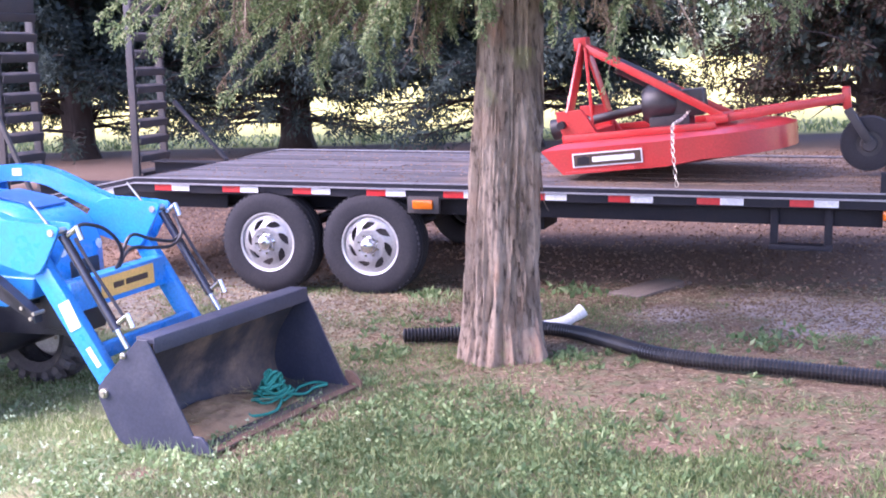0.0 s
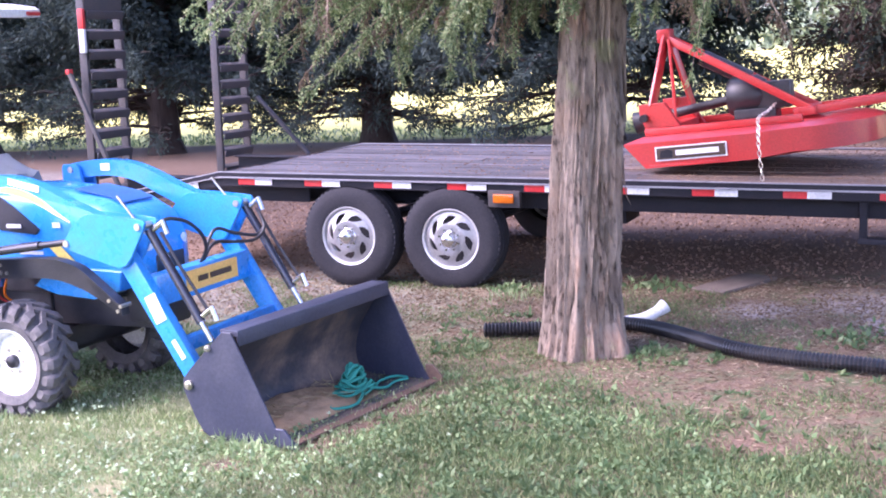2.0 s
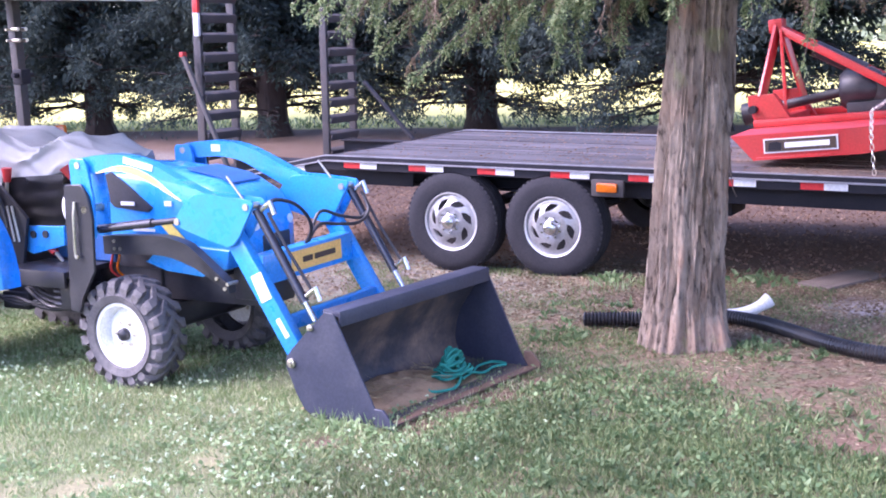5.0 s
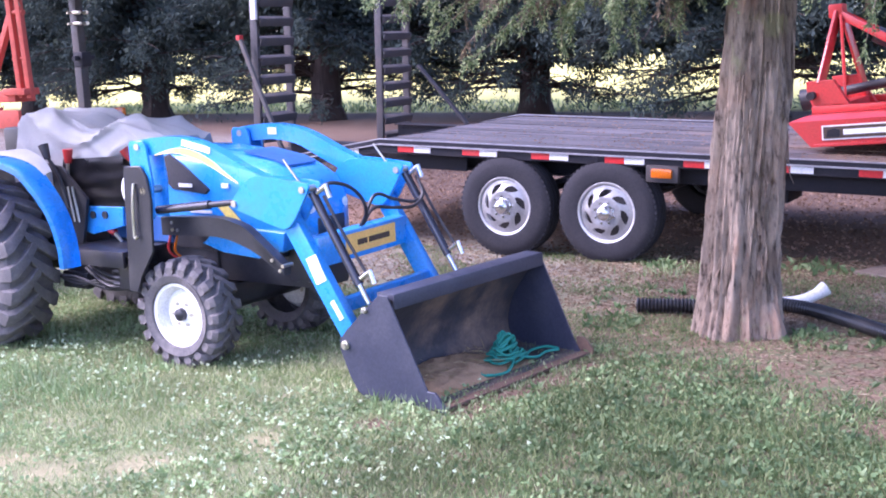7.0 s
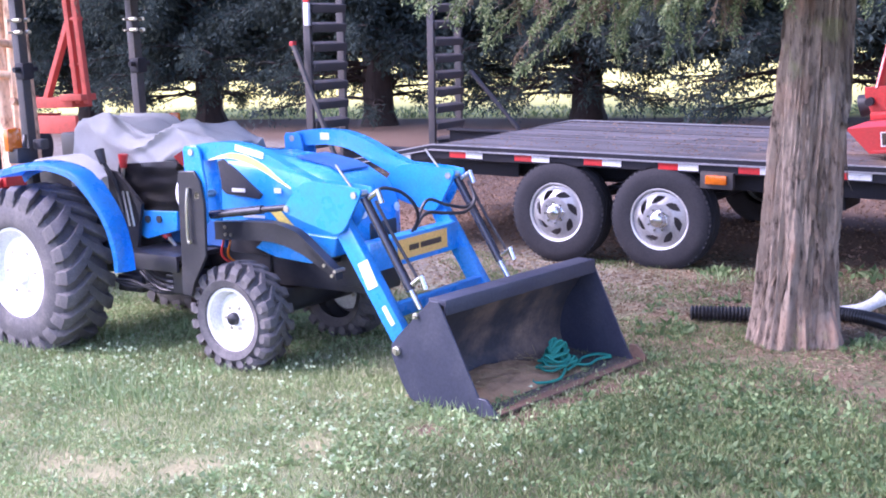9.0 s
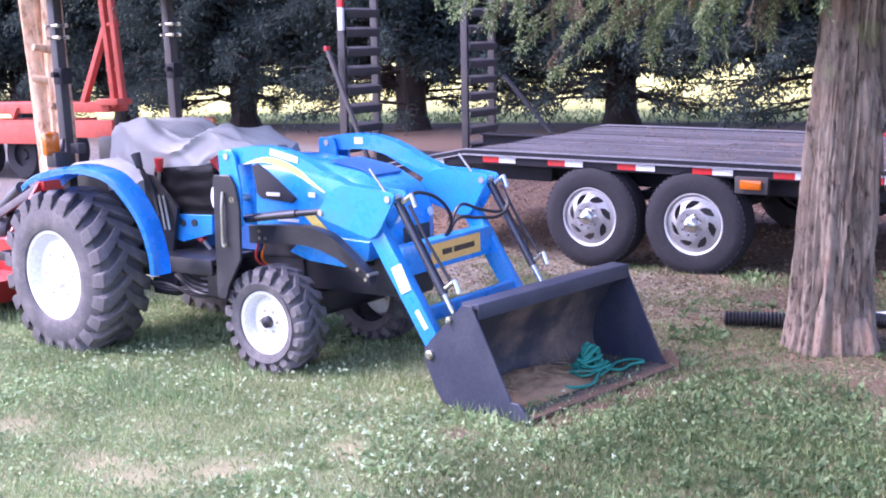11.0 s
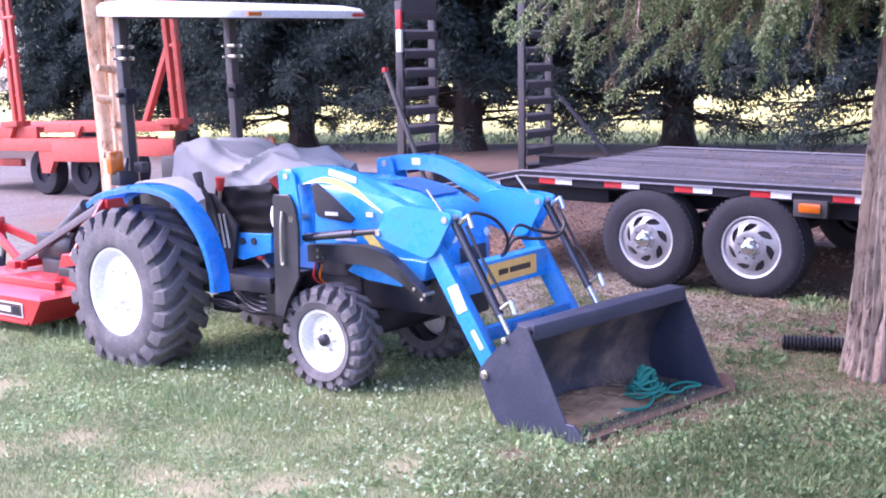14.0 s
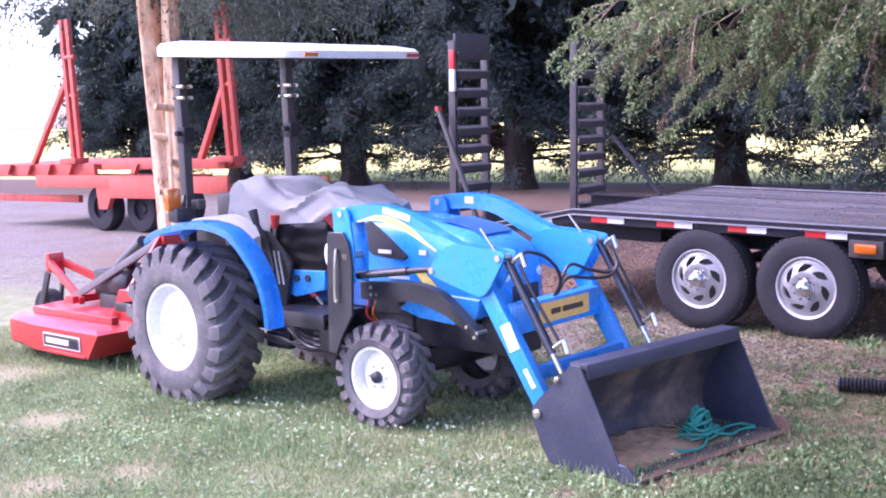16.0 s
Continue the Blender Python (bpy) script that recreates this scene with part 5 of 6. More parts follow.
for a, c in zip(rings, rings[1:]):
    for k in range(28):
        b.faces.new((a[k], a[(k + 1) % 28], c[(k + 1) % 28], c[k]))
b.faces.new(rings[0][::-1]), b.faces.new(rings[-1])
roof = part("canopy", b, WHITE, tractor, "white moulded plastic canopy")
for y in (-0.42, 0.4):
    part("canopy_reflector", box(bmesh.new(), (1.055, y, 2.057), (0.014, 0.1, 0.02), 0.003), TAPE_RED if y > 0 else ORANGE, roof, "orange-red reflector", smooth=0)
for y in (-0.3, 0.3):
    part("canopy_bracket", beam(bmesh.new(), (-0.18, y, 2.125), (0.6, y, 2.07), 0.03, 0.03), STEEL, roof)
# covered seat and steering wheel
b = bmesh.new()
nx, ny = 72, 60
grid = []
for i in range(nx):
    u = i / (nx - 1)
    x = -0.02 + 1.2 * u
    hill = np.interp(u, [0, 0.03, 0.17, 0.3, 0.4, 0.48, 0.56, 0.65, 0.75, 0.83, 1.0], [1.27, 1.31, 1.325, 1.3, 1.245, 1.21, 1.225, 1.275, 1.265, 1.24, 1.17])
    hem = np.interp(u, [0, 0.1, 0.21, 0.4, 0.62, 0.8, 0.88, 1.0], [1.09, 1.07, 1.0, 1.015, 1.065, 1.115, 1.15, 1.14])
    row = []
    for j in range(ny):
        v = j / (ny - 1) * 2 - 1
        hw = np.interp(u, [0, 0.3, 0.6, 0.8, 1.0], [0.22, 0.25, 0.22, 0.22, 0.18])
        a = abs(v)
        y = hw * math.copysign(min(1.0, a * 1.7), v)
        f = max(0.0, (a - 0.55) / 0.45)
        z = hill + (hem - hill) * f ** 0.9
        fold = 0.008 * math.sin(u * 22 + v * 5 + 2.2 * f) + 0.032 * (1 - abs(math.sin(u * 4.5 + v * 2.6))) ** 3 + 0.015 * (1 - abs(math.sin(u * 3.1 - v * 3.7 + 1))) ** 4 * 1.8 + 0.012 * noise.noise(Vector((u * 5, v * 4, 0.3))) * 2 + 0.012 * math.sin(u * 9 - v * 11)
        z += fold * (1 - f) * 0.7
        # swags hang between the two raised ends
        sag = math.sin(math.pi * min(1.0, max(0.0, u / 0.85)))
        q = a * 7.5 - 2.3 * sag + 0.8 * noise.noise(Vector((u * 3, v * 2, 1.7)))
        crease = (1 - abs(math.sin(q))) ** 2.5 * min(1.0, 2.2 * sag + 0.15) * min(1.0, a * 2.5)
        pull = (1 - abs(math.sin(u * 10 - a * 4 + 0.5))) ** 4
        y += math.copysign(1, v) * (f * (0.03 + 0.012 * math.sin(u * 17 + v) * f) + 0.034 * crease * (1 - 0.5 * f) + 0.014 * pull)
        z += 0.016 * crease * (1 - f)
        row.append(b.verts.new((x, y, z)))
    grid.append(row)
for r0, r1 in zip(grid, grid[1:]):
    for j in range(ny - 1):
        b.faces.new((r0[j], r0[j + 1], r1[j + 1], r1[j]))
for end in (0, -1):
    lowr = [b.verts.new((v.co.x, v.co.y, 1.06 if end == 0 else 1.13)) for v in grid[end]]
    for j in range(ny - 1):
        b.faces.new((grid[end][j], grid[end][j + 1], lowr[j + 1], lowr[j]))
bmesh.ops.solidify(b, geom=list(b.faces), thickness=0.004)
part("seat_cover", b, CLOTH, tractor, "crumpled grey cloth cover over seat", 60)
b = bmesh.new()
box(b, (0.3, 0, 0.9), (0.42, 0.44, 0.16), 0.04)
box(b, (0.05, 0, 1.1), (0.1, 0.44, 0.4), 0.04)
part("seat", b, VINYL, tractor, "black vinyl seat")
b = bmesh.new()
rod(b, (1.02, 0, 1.0), (0.92, 0, 1.08), 0.025)
tube(b, [(0.9 + 0.04 * math.cos(t), 0.15 * math.sin(t), 1.06 + 0.06 * math.cos(t)) for t in np.linspace(0, math.tau, 25)], 0.014, 6)
part("steering_wheel", b, BLACK, tractor)
# levers
for pts, grip, mat in (([(0.56, -0.37, 0.8), (0.5, -0.37, 0.98), (0.42, -0.38, 1.1)], [(0.43, -0.38, 1.08), (0.4, -0.38, 1.16)], BLACK),
                       ([(0.5, -0.31, 0.95), (0.52, -0.31, 1.06)], [(0.52, -0.31, 1.05), (0.525, -0.31, 1.13)], RED),
                       ([(1.06, -0.26, 1.0), (1.02, -0.3, 1.09)], [(1.03, -0.29, 1.08), (1.0, -0.31, 1.14)], RED),
                       ([(0.86, -0.26, 0.6), (0.82, -0.28, 0.66)], [(0.83, -0.28, 0.65), (0.8, -0.28, 0.68)], RED)):
    lev = part("lever", tube(bmesh.new(), smooth_line(pts, 4), 0.011, 8), BLACK if mat is BLACK else ZINC, tractor)
    g = bmesh.new()
    rod(g, grip[0], grip[1], 0.02, 0.03)
    part("grip", g, mat, lev, "red lever grip" if mat is RED else "black lever grip")
b = bmesh.new()
for x in (0.585, 0.625):
    beam(b, (x - 0.03, -0.36, 0.92), (x + 0.03, -0.38, 0.72), 0.012, 0.018)
part("control_rod", b, ZINC, tractor)
# mid frame and lines under the footboards
b = bmesh.new()
box(b, (0.72, -0.12, 0.46), (0.62, 0.36, 0.2), 0.02)
box(b, (0.98, -0.24, 0.4), (0.16, 0.14, 0.16), 0.015)
box(b, (0.5, -0.3, 0.36), (0.22, 0.05, 0.1), 0.01)
part("mid_frame", b, BLACK, tractor, "black mid frame and linkage brackets")
for k in range(3):
    b = bmesh.new()
    tube(b, smooth_line([(0.35, -0.38, 0.44 - 0.03 * k), (0.6, -0.4, 0.36 + 0.02 * k), (0.85, -0.36, 0.4 - 0.03 * k), (1.15, -0.34, 0.36 + 0.015 * k)], 5), 0.012, 6)
    part("hydraulic_hose", b, BLACK, tractor, "black rubber hydraulic hose")
# hydraulic valves under the footboard
b = bmesh.new()
box(b, (1.12, -0.42, 0.46), (0.14, 0.1, 0.16), 0.01)
for k in range(4):
    rod(b, (0.98, -0.44, 0.4 + 0.035 * k), (1.2, -0.44, 0.4 + 0.035 * k), 0.014, None, 8)
part("valve_block", b, BLACK, tractor)
for k in range(3):
    b = bmesh.new()
    tube(b, smooth_line([(0.7, -0.4, 0.52 - 0.03 * k), (0.85, -0.44, 0.47 - 0.03 * k), (0.95, -0.44, 0.44 - 0.03 * k), (1.1, -0.43, 0.43 - 0.02 * k)], 5), 0.011, 6)
    part("hydraulic_hose", b, BLACK, tractor)
# rear link bar to the cutter
for y in (-0.36, 0.36):
    b = bmesh.new()
    beam(b, (-0.1, y * 0.8, 0.42), (-1.2, y * 1.05, 0.44), 0.03, 0.06)
    part("lift_arm", b, BLACK, tractor)

# ---- loader ----
UP = smooth_line([(1.34, 0, 1.17), (1.45, 0, 1.18), (1.586, 0, 1.187), (1.714, 0, 1.176), (1.816, 0, 1.15), (1.915, 0, 1.108), (2.05, 0, 1.047), (2.2, 0, 0.98)], 5)
HALF = [0.04, 0.045, 0.045, 0.045, 0.046, 0.05, 0.05, 0.06]


def loader_arm(y, dx, s):
    arm = part("loader_arm", rod(bmesh.new(), (1.36 + dx, y - 0.064, 1.178), (1.36 + dx, y + 0.064, 1.178), 0.018), ZINC, tractor, "curved blue loader arm")
    up, lo = [], []
    for i, p in enumerate(UP):
        q0, q1 = UP[max(0, i - 1)], UP[min(len(UP) - 1, i + 1)]
        d = (q1 - q0).normalized()
        nrm = Vector((-d.z, 0, d.x))
        h = float(np.interp(i, np.linspace(0, len(UP) - 1, 8), HALF))
        up.append((p.x + nrm.x * h + dx, p.z + nrm.z * h)), lo.append((p.x - nrm.x * h + dx, p.z - nrm.z * h))
    part("upper_arm", prism(bmesh.new(), up + lo[::-1], y - 0.032, y + 0.032, 0.006), BLUE, arm)
    for yy in (y - 0.044, y + 0.044):
        plate = [(1.995, 0.905), (2.04, 0.957), (2.075, 0.995), (2.13, 1.039), (2.169, 1.049), (2.252, 1.045), (2.427, 1.03), (2.495, 1.022), (2.508, 1.005), (2.489, 0.97), (2.411, 0.843), (2.375, 0.805), (2.335, 0.79), (2.306, 0.798), (2.139, 0.844), (2.023, 0.875)]
        part("knee_plate", prism(bmesh.new(), [(a + dx, c) for a, c in plate], yy - 0.008, yy + 0.008, 0.004), BLUE, arm)
    b = bmesh.new()
    beam(b, (2.27 + dx, y, 0.95), (2.69 + dx, y, 0.278), 0.055, 0.098, 0.008)
    part("lower_arm", b, BLUE, arm)
    part("arm_tip", rod(bmesh.new(), (2.705 + dx, y - 0.035, 0.255), (2.705 + dx, y + 0.035, 0.255), 0.042, None, 20), BLUE, arm)
    for x, z in ((2.02, 0.905), (2.465, 0.99), (2.71, 0.255)):
        part("pivot_pin", rod(bmesh.new(), (x + dx, y - (0.06 if z > 0.5 else 0.036), z), (x + dx, y + (0.06 if z > 0.5 else 0.036), z), 0.017, None, 16), ZINC, arm, "greased bright pivot pin")
    # lift cylinder
    b = bmesh.new()
    rod(b, (1.42 + dx, y, 0.84), (1.8 + dx, y, 0.884), 0.023, None, 18)
    part("lift_cylinder", b, GLOSS, arm)
    part("piston_rod", rod(bmesh.new(), (1.8 + dx, y, 0.884), (2.02 + dx, y, 0.908), 0.016), BLACK, arm)
    # tilt cylinder with hoses
    yo = y + 0.0
    a, e = Vector((2.472 + dx, yo, 0.993)), Vector((2.79 + dx, yo, 0.455))
    d = (e - a)
    part("tilt_cylinder", rod(bmesh.new(), a + d * 0.04, a + d * 0.84, 0.022, None, 18), GLOSS, arm, "black hydraulic cylinder")
    part("piston_rod", rod(bmesh.new(), a + d * 0.84, e, 0.014), CHROME, arm, "polished piston rod")
    for f in (0.06, 0.8):
        q = a + d * f
        b = bmesh.new()
        rod(b, q + Vector((0.025, 0, 0.01)), q + Vector((0.075, 0, 0.045)), 0.013, None, 10)
        rod(b, q + Vector((0.075, 0, 0.055)), q + Vector((0.1, 0, -0.01)), 0.014, None, 10)
        part("hose_fitting", b, CHROME, arm)
    b = bmesh.new()
    tube(b, [a + d * 0.1 + Vector((0.05, 0, 0.02)), a + d * 0.45 + Vector((0.045, 0, 0.03)), a + d * 0.8 + Vector((0.06, 0, 0.035))], 0.008, 6)
    part("steel_line", b, BLACK, arm)
    part("level_rod", rod(bmesh.new(), (2.297 + dx, y + 0.02 * s, 1.125), (2.45 + dx, y + 0.02 * s, 0.945), 0.006, None, 8), ZINC, arm, "thin level indicator rod")
    # tower and black mount
    fy = -0.36 if s > 0 else 0.27
    b = bmesh.new()
    for yy in (y - 0.05, y + 0.05):
        prism(b, [(1.295 + dx, 1.19), (1.31 + dx, 1.21), (1.4 + dx, 1.21), (1.425 + dx, 1.185), (1.45 + dx, 1.0), (1.442 + dx, 0.8), (1.31 + dx, 0.8), (1.3 + dx, 1.0)], yy - 0.008, yy + 0.008, 0.003)
    tower = part("loader_tower", b, BLUE, tractor, "blue loader tower plates")
    part("tower_pin", rod(bmesh.new(), (1.4 + dx, y - 0.08, 0.95), (1.4 + dx, y + 0.07, 0.95), 0.02), ZINC, tower)
    b = bmesh.new()
    prism(b, [(1.262 + dx, 1.06), (1.275 + dx, 1.077), (1.389 + dx, 1.08), (1.43 + dx, 1.026), (1.453 + dx, 0.904), (1.435 + dx, 0.624), (1.33 + dx, 0.488), (1.3 + dx, 0.4), (1.23 + dx, 0.4)], y - 0.08, y - 0.062, 0.004)
    mount = part("loader_mount", b, BLACK, tractor, "black loader mount plate")
    b = bmesh.new()
    tube(b, smooth_line([(1.345 + dx, y - 0.09, 0.99), (1.34 + dx, y - 0.1, 0.9), (1.33 + dx, y - 0.1, 0.74), (1.335 + dx, y - 0.1, 0.7), (1.355 + dx, y - 0.1, 0.71)], 5), 0.008, 8)
    part("latch_lever", b, ZINC, mount, "brassy zinc latch lever")
    b = bmesh.new()
    line = smooth_line([(1.33, 0, 0.735), (1.602, 0, 0.747), (1.773, 0, 0.747), (1.925, 0, 0.712), (2.035, 0, 0.652), (2.19, 0, 0.55)], 5)
    deep = np.interp(np.linspace(0, 1, len(line)), [0, 0.6, 1], [0.05, 0.052, 0.024])
    prism(b, [(p.x + dx, p.z + h) for p, h in zip(line, deep)] + [(p.x + dx, p.z - h) for p, h in list(zip(line, deep))[::-1]], fy - 0.03, fy + 0.03, 0.005)
    fr = part("loader_frame", b, BLACK, tractor, "black side frame bar")
    for x, z in ((1.42, 0.76), (1.46, 0.72), (1.42, 0.72), (2.12, 0.6), (2.17, 0.55), (2.19, 0.575)):
        part("frame_bolt", rod(bmesh.new(), (x + dx, fy - 0.038, z), (x + dx, fy + 0.038, z), 0.01, None, 6), ZINC, fr)
    return arm


near_arm = loader_arm(-0.48, 0.0, 1)
far_arm = loader_arm(0.33, -0.03, -1)
b = bmesh.new()
bmesh.ops.create_uvsphere(b, u_segments=16, v_segments=10, radius=1, matrix=Matrix.Translation((1.22, -0.5, 0.945)) @ Matrix.Diagonal((0.035, 0.03, 0.075, 1)))
part("joystick_boot", b, WHITE, tractor, "white cap")
# decals on the near arm: yellow swoosh, pale lettering bar, warning plates
b = bmesh.new()
sw_t = [(1.463, 1.137), (1.588, 1.17), (1.675, 1.176), (1.778, 1.155), (1.878, 1.112), (1.956, 1.06), (2.04, 1.009)]
sw_b = [(1.463, 1.134), (1.588, 1.148), (1.675, 1.142), (1.778, 1.116), (1.878, 1.077), (1.956, 1.04), (2.04, 1.003)]
prism(b, [(p.x, p.z) for p in smooth_line([(x, 0, z) for x, z in sw_t], 4)] + [(p.x, p.z) for p in smooth_line([(x, 0, z) for x, z in sw_b], 4)][::-1], -0.516, -0.513)
part("arm_stripe", b, YELLOW, near_arm, "yellow swoosh film", smooth=0)
b = bmesh.new()
beam(b, (1.67, -0.515, 1.205), (1.865, -0.515, 1.165), 0.004, 0.032, 0)
part("arm_lettering", b, WHITE, near_arm, "white lettering bar", smooth=0)
b = bmesh.new()
beam(b, (2.475, -0.509, 0.665), (2.533, -0.509, 0.54), 0.004, 0.068, 0)
part("warning_plate", b, WHITE, near_arm, "white warning plate", smooth=0)
b = bmesh.new()
beam(b, (2.59, -0.509, 0.455), (2.645, -0.509, 0.37), 0.004, 0.026, 0)
part("arm_lettering", b, WHITE, near_arm, "white lettering bar", smooth=0)
part("warning_plate", box(bmesh.new(), (1.56, 0.296, 1.19), (0.065, 0.004, 0.04)), WHITE, far_arm, "white warning plate", smooth=0)
# cross tubes and badge
b = bmesh.new()
beam(b, (2.44, -0.46, 0.67), (2.42, 0.31, 0.67), 0.09, 0.15, 0.012)
cross = part("cross_tube", b, BLUE, tractor, "blue square cross tube")
b = bmesh.new()
beam(b, (2.483, -0.24, 0.675), (2.471, 0.19, 0.675), 0.006, 0.1, 0)
badge = part("badge", b, BADGE, cross, "orange-yellow maker's badge", smooth=0)
b = bmesh.new()
beam(b, (2.485, -0.15, 0.675), (2.482, -0.07, 0.675), 0.006, 0.028, 0)
part("badge_lettering", b, INK, cross, "dark lettering bar", smooth=0)
b = bmesh.new()
beam(b, (2.482, -0.05, 0.675), (2.477, 0.13, 0.675), 0.006, 0.028, 0)
part("badge_lettering", b, INK, cross, "dark lettering bar", smooth=0)
b = bmesh.new()
beam(b, (2.6, -0.46, 0.42), (2.58, 0.31, 0.42), 0.05, 0.07, 0.01)
part("lower_tube", b, BLUE, tractor, "blue lower cross tube")
# hoses slung from both tilt cylinders to the cross tube
HOSE_NEAR = [(2.49, -0.45, 0.98), (2.52, -0.41, 1.005), (2.534, -0.36, 1.005), (2.543, -0.26, 0.971), (2.534, -0.16, 0.901), (2.51, -0.1, 0.82), (2.45, -0.08, 0.74)]
HOSE_FAR = [(2.539, 0.33, 0.938), (2.583, 0.3, 0.862), (2.575, 0.22, 0.812), (2.535, 0.1, 0.819), (2.483, 0.0, 0.829), (2.44, -0.05, 0.74)]
for pts in (HOSE_NEAR, HOSE_FAR, [(x - 0.015, y + 0.03, z + 0.02 * k) for k, (x, y, z) in enumerate(HOSE_FAR[1:])][:4] + [HOSE_FAR[-1]]):
    part("hydraulic_hose", tube(bmesh.new(), smooth_line(pts, 6), 0.009, 8), BLACK, tractor, "black rubber hydraulic hose")

# bucket, slightly skewed on its pins
BUCKET_AT = TRACTOR.inverted() @ pose(-2.735, 4.515, 0.012, 0, 0, -10.5)
BW = 1.15
back = smooth_line([(-0.235, 0, 0.5), (-0.33, 0, 0.38), (-0.42, 0, 0.25), (-0.455, 0, 0.12), (-0.43, 0, 0.03), (-0.36, 0, 0.0)], 5)
floor_line = [(p.x, p.z) for p in back] + [(0.04, 0.0)]
b = bmesh.new()
outer = floor_line
inner = [(p.x + 0.012, p.z + 0.006) for p in back] + [(0.04, 0.01)]
prism(b, outer + inner[::-1], 0.006, BW - 0.006)
bucket = part("bucket", b, BUCKET_IN, tractor, "black loader bucket, dirt-rubbed inside")
bucket.matrix_basis = BUCKET_AT
side = [(-0.3, 0.485), (-0.265, 0.51), (-0.215, 0.505), (0.0, 0.05), (0.035, 0.0), (-0.37, -0.004), (-0.45, 0.03), (-0.49, 0.1), (-0.535, 0.225), (-0.53, 0.27), (-0.49, 0.31)]
part("bucket_side", prism(bmesh.new(), side, BW - 0.005, BW + 0.005, 0.002), BUCKET, bucket, "scuffed black side plate")
# the near plate stands square to the arm and covers its tip
NEAR_PLATE = Matrix.Rotation(radians(7.5), 4, "Z")
side = [(-0.3, 0.475), (-0.265, 0.508), (-0.215, 0.505), (0.0, 0.05), (0.035, 0.0), (-0.36, -0.004), (-0.415, 0.03), (-0.455, 0.1), (-0.508, 0.225), (-0.505, 0.275), (-0.46, 0.325)]
part("bucket_side", prism(bmesh.new(), side, -0.005, 0.005, 0.002), BUCKET, bucket, "scuffed black side plate").matrix_basis = NEAR_PLATE
b = bmesh.new()
beam(b, (-0.255, 0.0, 0.495), (-0.255, BW, 0.505), 0.11, 0.03, 0.006)
beam(b, (-0.205, 0.0, 0.472), (-0.205, BW, 0.482), 0.012, 0.07, 0.003)
part("top_bar", b, BUCKET, bucket, "thick black top edge")
b = bmesh.new()
box(b, (0.055, BW / 2, 0.005), (0.055, BW + 0.03, 0.014), 0.003)
part("cutting_edge", b, RUST, bucket, "rusty cutting edge")
for y in (-0.015, BW + 0.015):
    b = bmesh.new()
    prism(b, [(0.0, 0.0), (0.1, 0.0), (0.1, 0.03), (0.045, 0.085), (0.0, 0.085)], y - 0.008, y + 0.008, 0.002)
    part("side_cutter", b, BUCKET if y < 0 else RUST, bucket)
for y in (0.06, BW - 0.06):
    b = bmesh.new()
    for yy in (y - 0.045, y + 0.045):
        prism(b, [(-0.3, 0.5), (-0.42, 0.34), (-0.52, 0.25), (-0.5, 0.18), (-0.44, 0.2)], yy - 0.006, yy + 0.006)
    part("pin_ear", b, BUCKET, bucket)
for x, z, r in ((-0.47, 0.25, 0.022), (-0.345, 0.43, 0.014)):
    b = turned(bmesh.new(), [(0.0, -0.02), (r * 0.6, -0.02), (r * 0.62, -0.012), (r, -0.01), (r, 0.006)], 20, Matrix.Translation((x, -0.008, z)))
    part("pivot_pin", b, ZINC, bucket, "bright pin head").matrix_basis = NEAR_PLATE
# things in the bucket
BW_M = TRACTOR @ BUCKET_AT
pile = thing("dirt_pile", BW_M @ pose(-0.24, 0.43, 0.012), "thin spill of brown dirt and straw in a bucket", "dirt")
b = bmesh.new()
bmesh.ops.create_grid(b, x_segments=40, y_segments=60, size=1.0)
for v in b.verts:
    x, y = v.co.x, v.co.y
    h = max(0.0, 1 - x * x - y * y)
    n = noise.noise(Vector((x * 4, y * 6, 1.0))) + 0.5 * noise.noise(Vector((x * 14, y * 16, 3.0)))
    v.co = Vector((x * 0.22 - 0.03, y * 0.44, h * (0.05 + 0.05 * max(0.0, -x)) + n * 0.02 * h - 0.002))
part("spill", b, DIRT, pile)
s_v = []
p = np.c_[rng.uniform(-0.15, 0.1, 160), rng.uniform(-0.3, 0.35, 160), np.full(160, 0.05)]
s_v = leaves(p, rng.normal(0, 1, (160, 3)) * np.array((1, 1, 0.12)), 0.07, 0.002, 0.1).reshape(-1, 3)
fast_mesh("straw", s_v, 4, STRAW, kind="stuff", parent=pile)
rope = thing("rope", BW_M @ pose(-0.13, 0.74, 0.014), "tangled green rope lying in a loader bucket", "rope")
random.seed(3)
pts = []
for k in range(90):
    a = k * 0.83 + random.uniform(-0.4, 0.4)
    f = 1 - k / 90
    r = (0.03 + 0.1 * f) * random.uniform(0.55, 1.1)
    pts.append(Vector((math.cos(a) * r * 0.75 - 0.02, math.sin(a) * r * 1.05, 0.012 + (1 - f) * 0.17 * random.uniform(0.55, 1.0) + 0.01)))
pts += [Vector(q) for q in ((0.03, 0.0, 0.05), (0.09, -0.1, 0.012), (0.1, -0.2, 0.01), (0.04, -0.26, 0.01), (0.0, -0.2, 0.012))]
part("coil", tube(bmesh.new(), smooth_line(pts, 4), 0.0075, 6), ROPE, rope)
for q in ([(0.02, 0.02, 0.05), (0.0, 0.14, 0.012), (-0.04, 0.24, 0.01), (-0.02, 0.34, 0.012), (0.06, 0.35, 0.012)], [(0.03, 0.0, 0.05), (0.06, 0.15, 0.01), (0.04, 0.26, 0.01), (0.07, 0.34, 0.01)]):
    part("loose_end", tube(bmesh.new(), smooth_line(q, 6), 0.0075, 6), ROPE, rope)
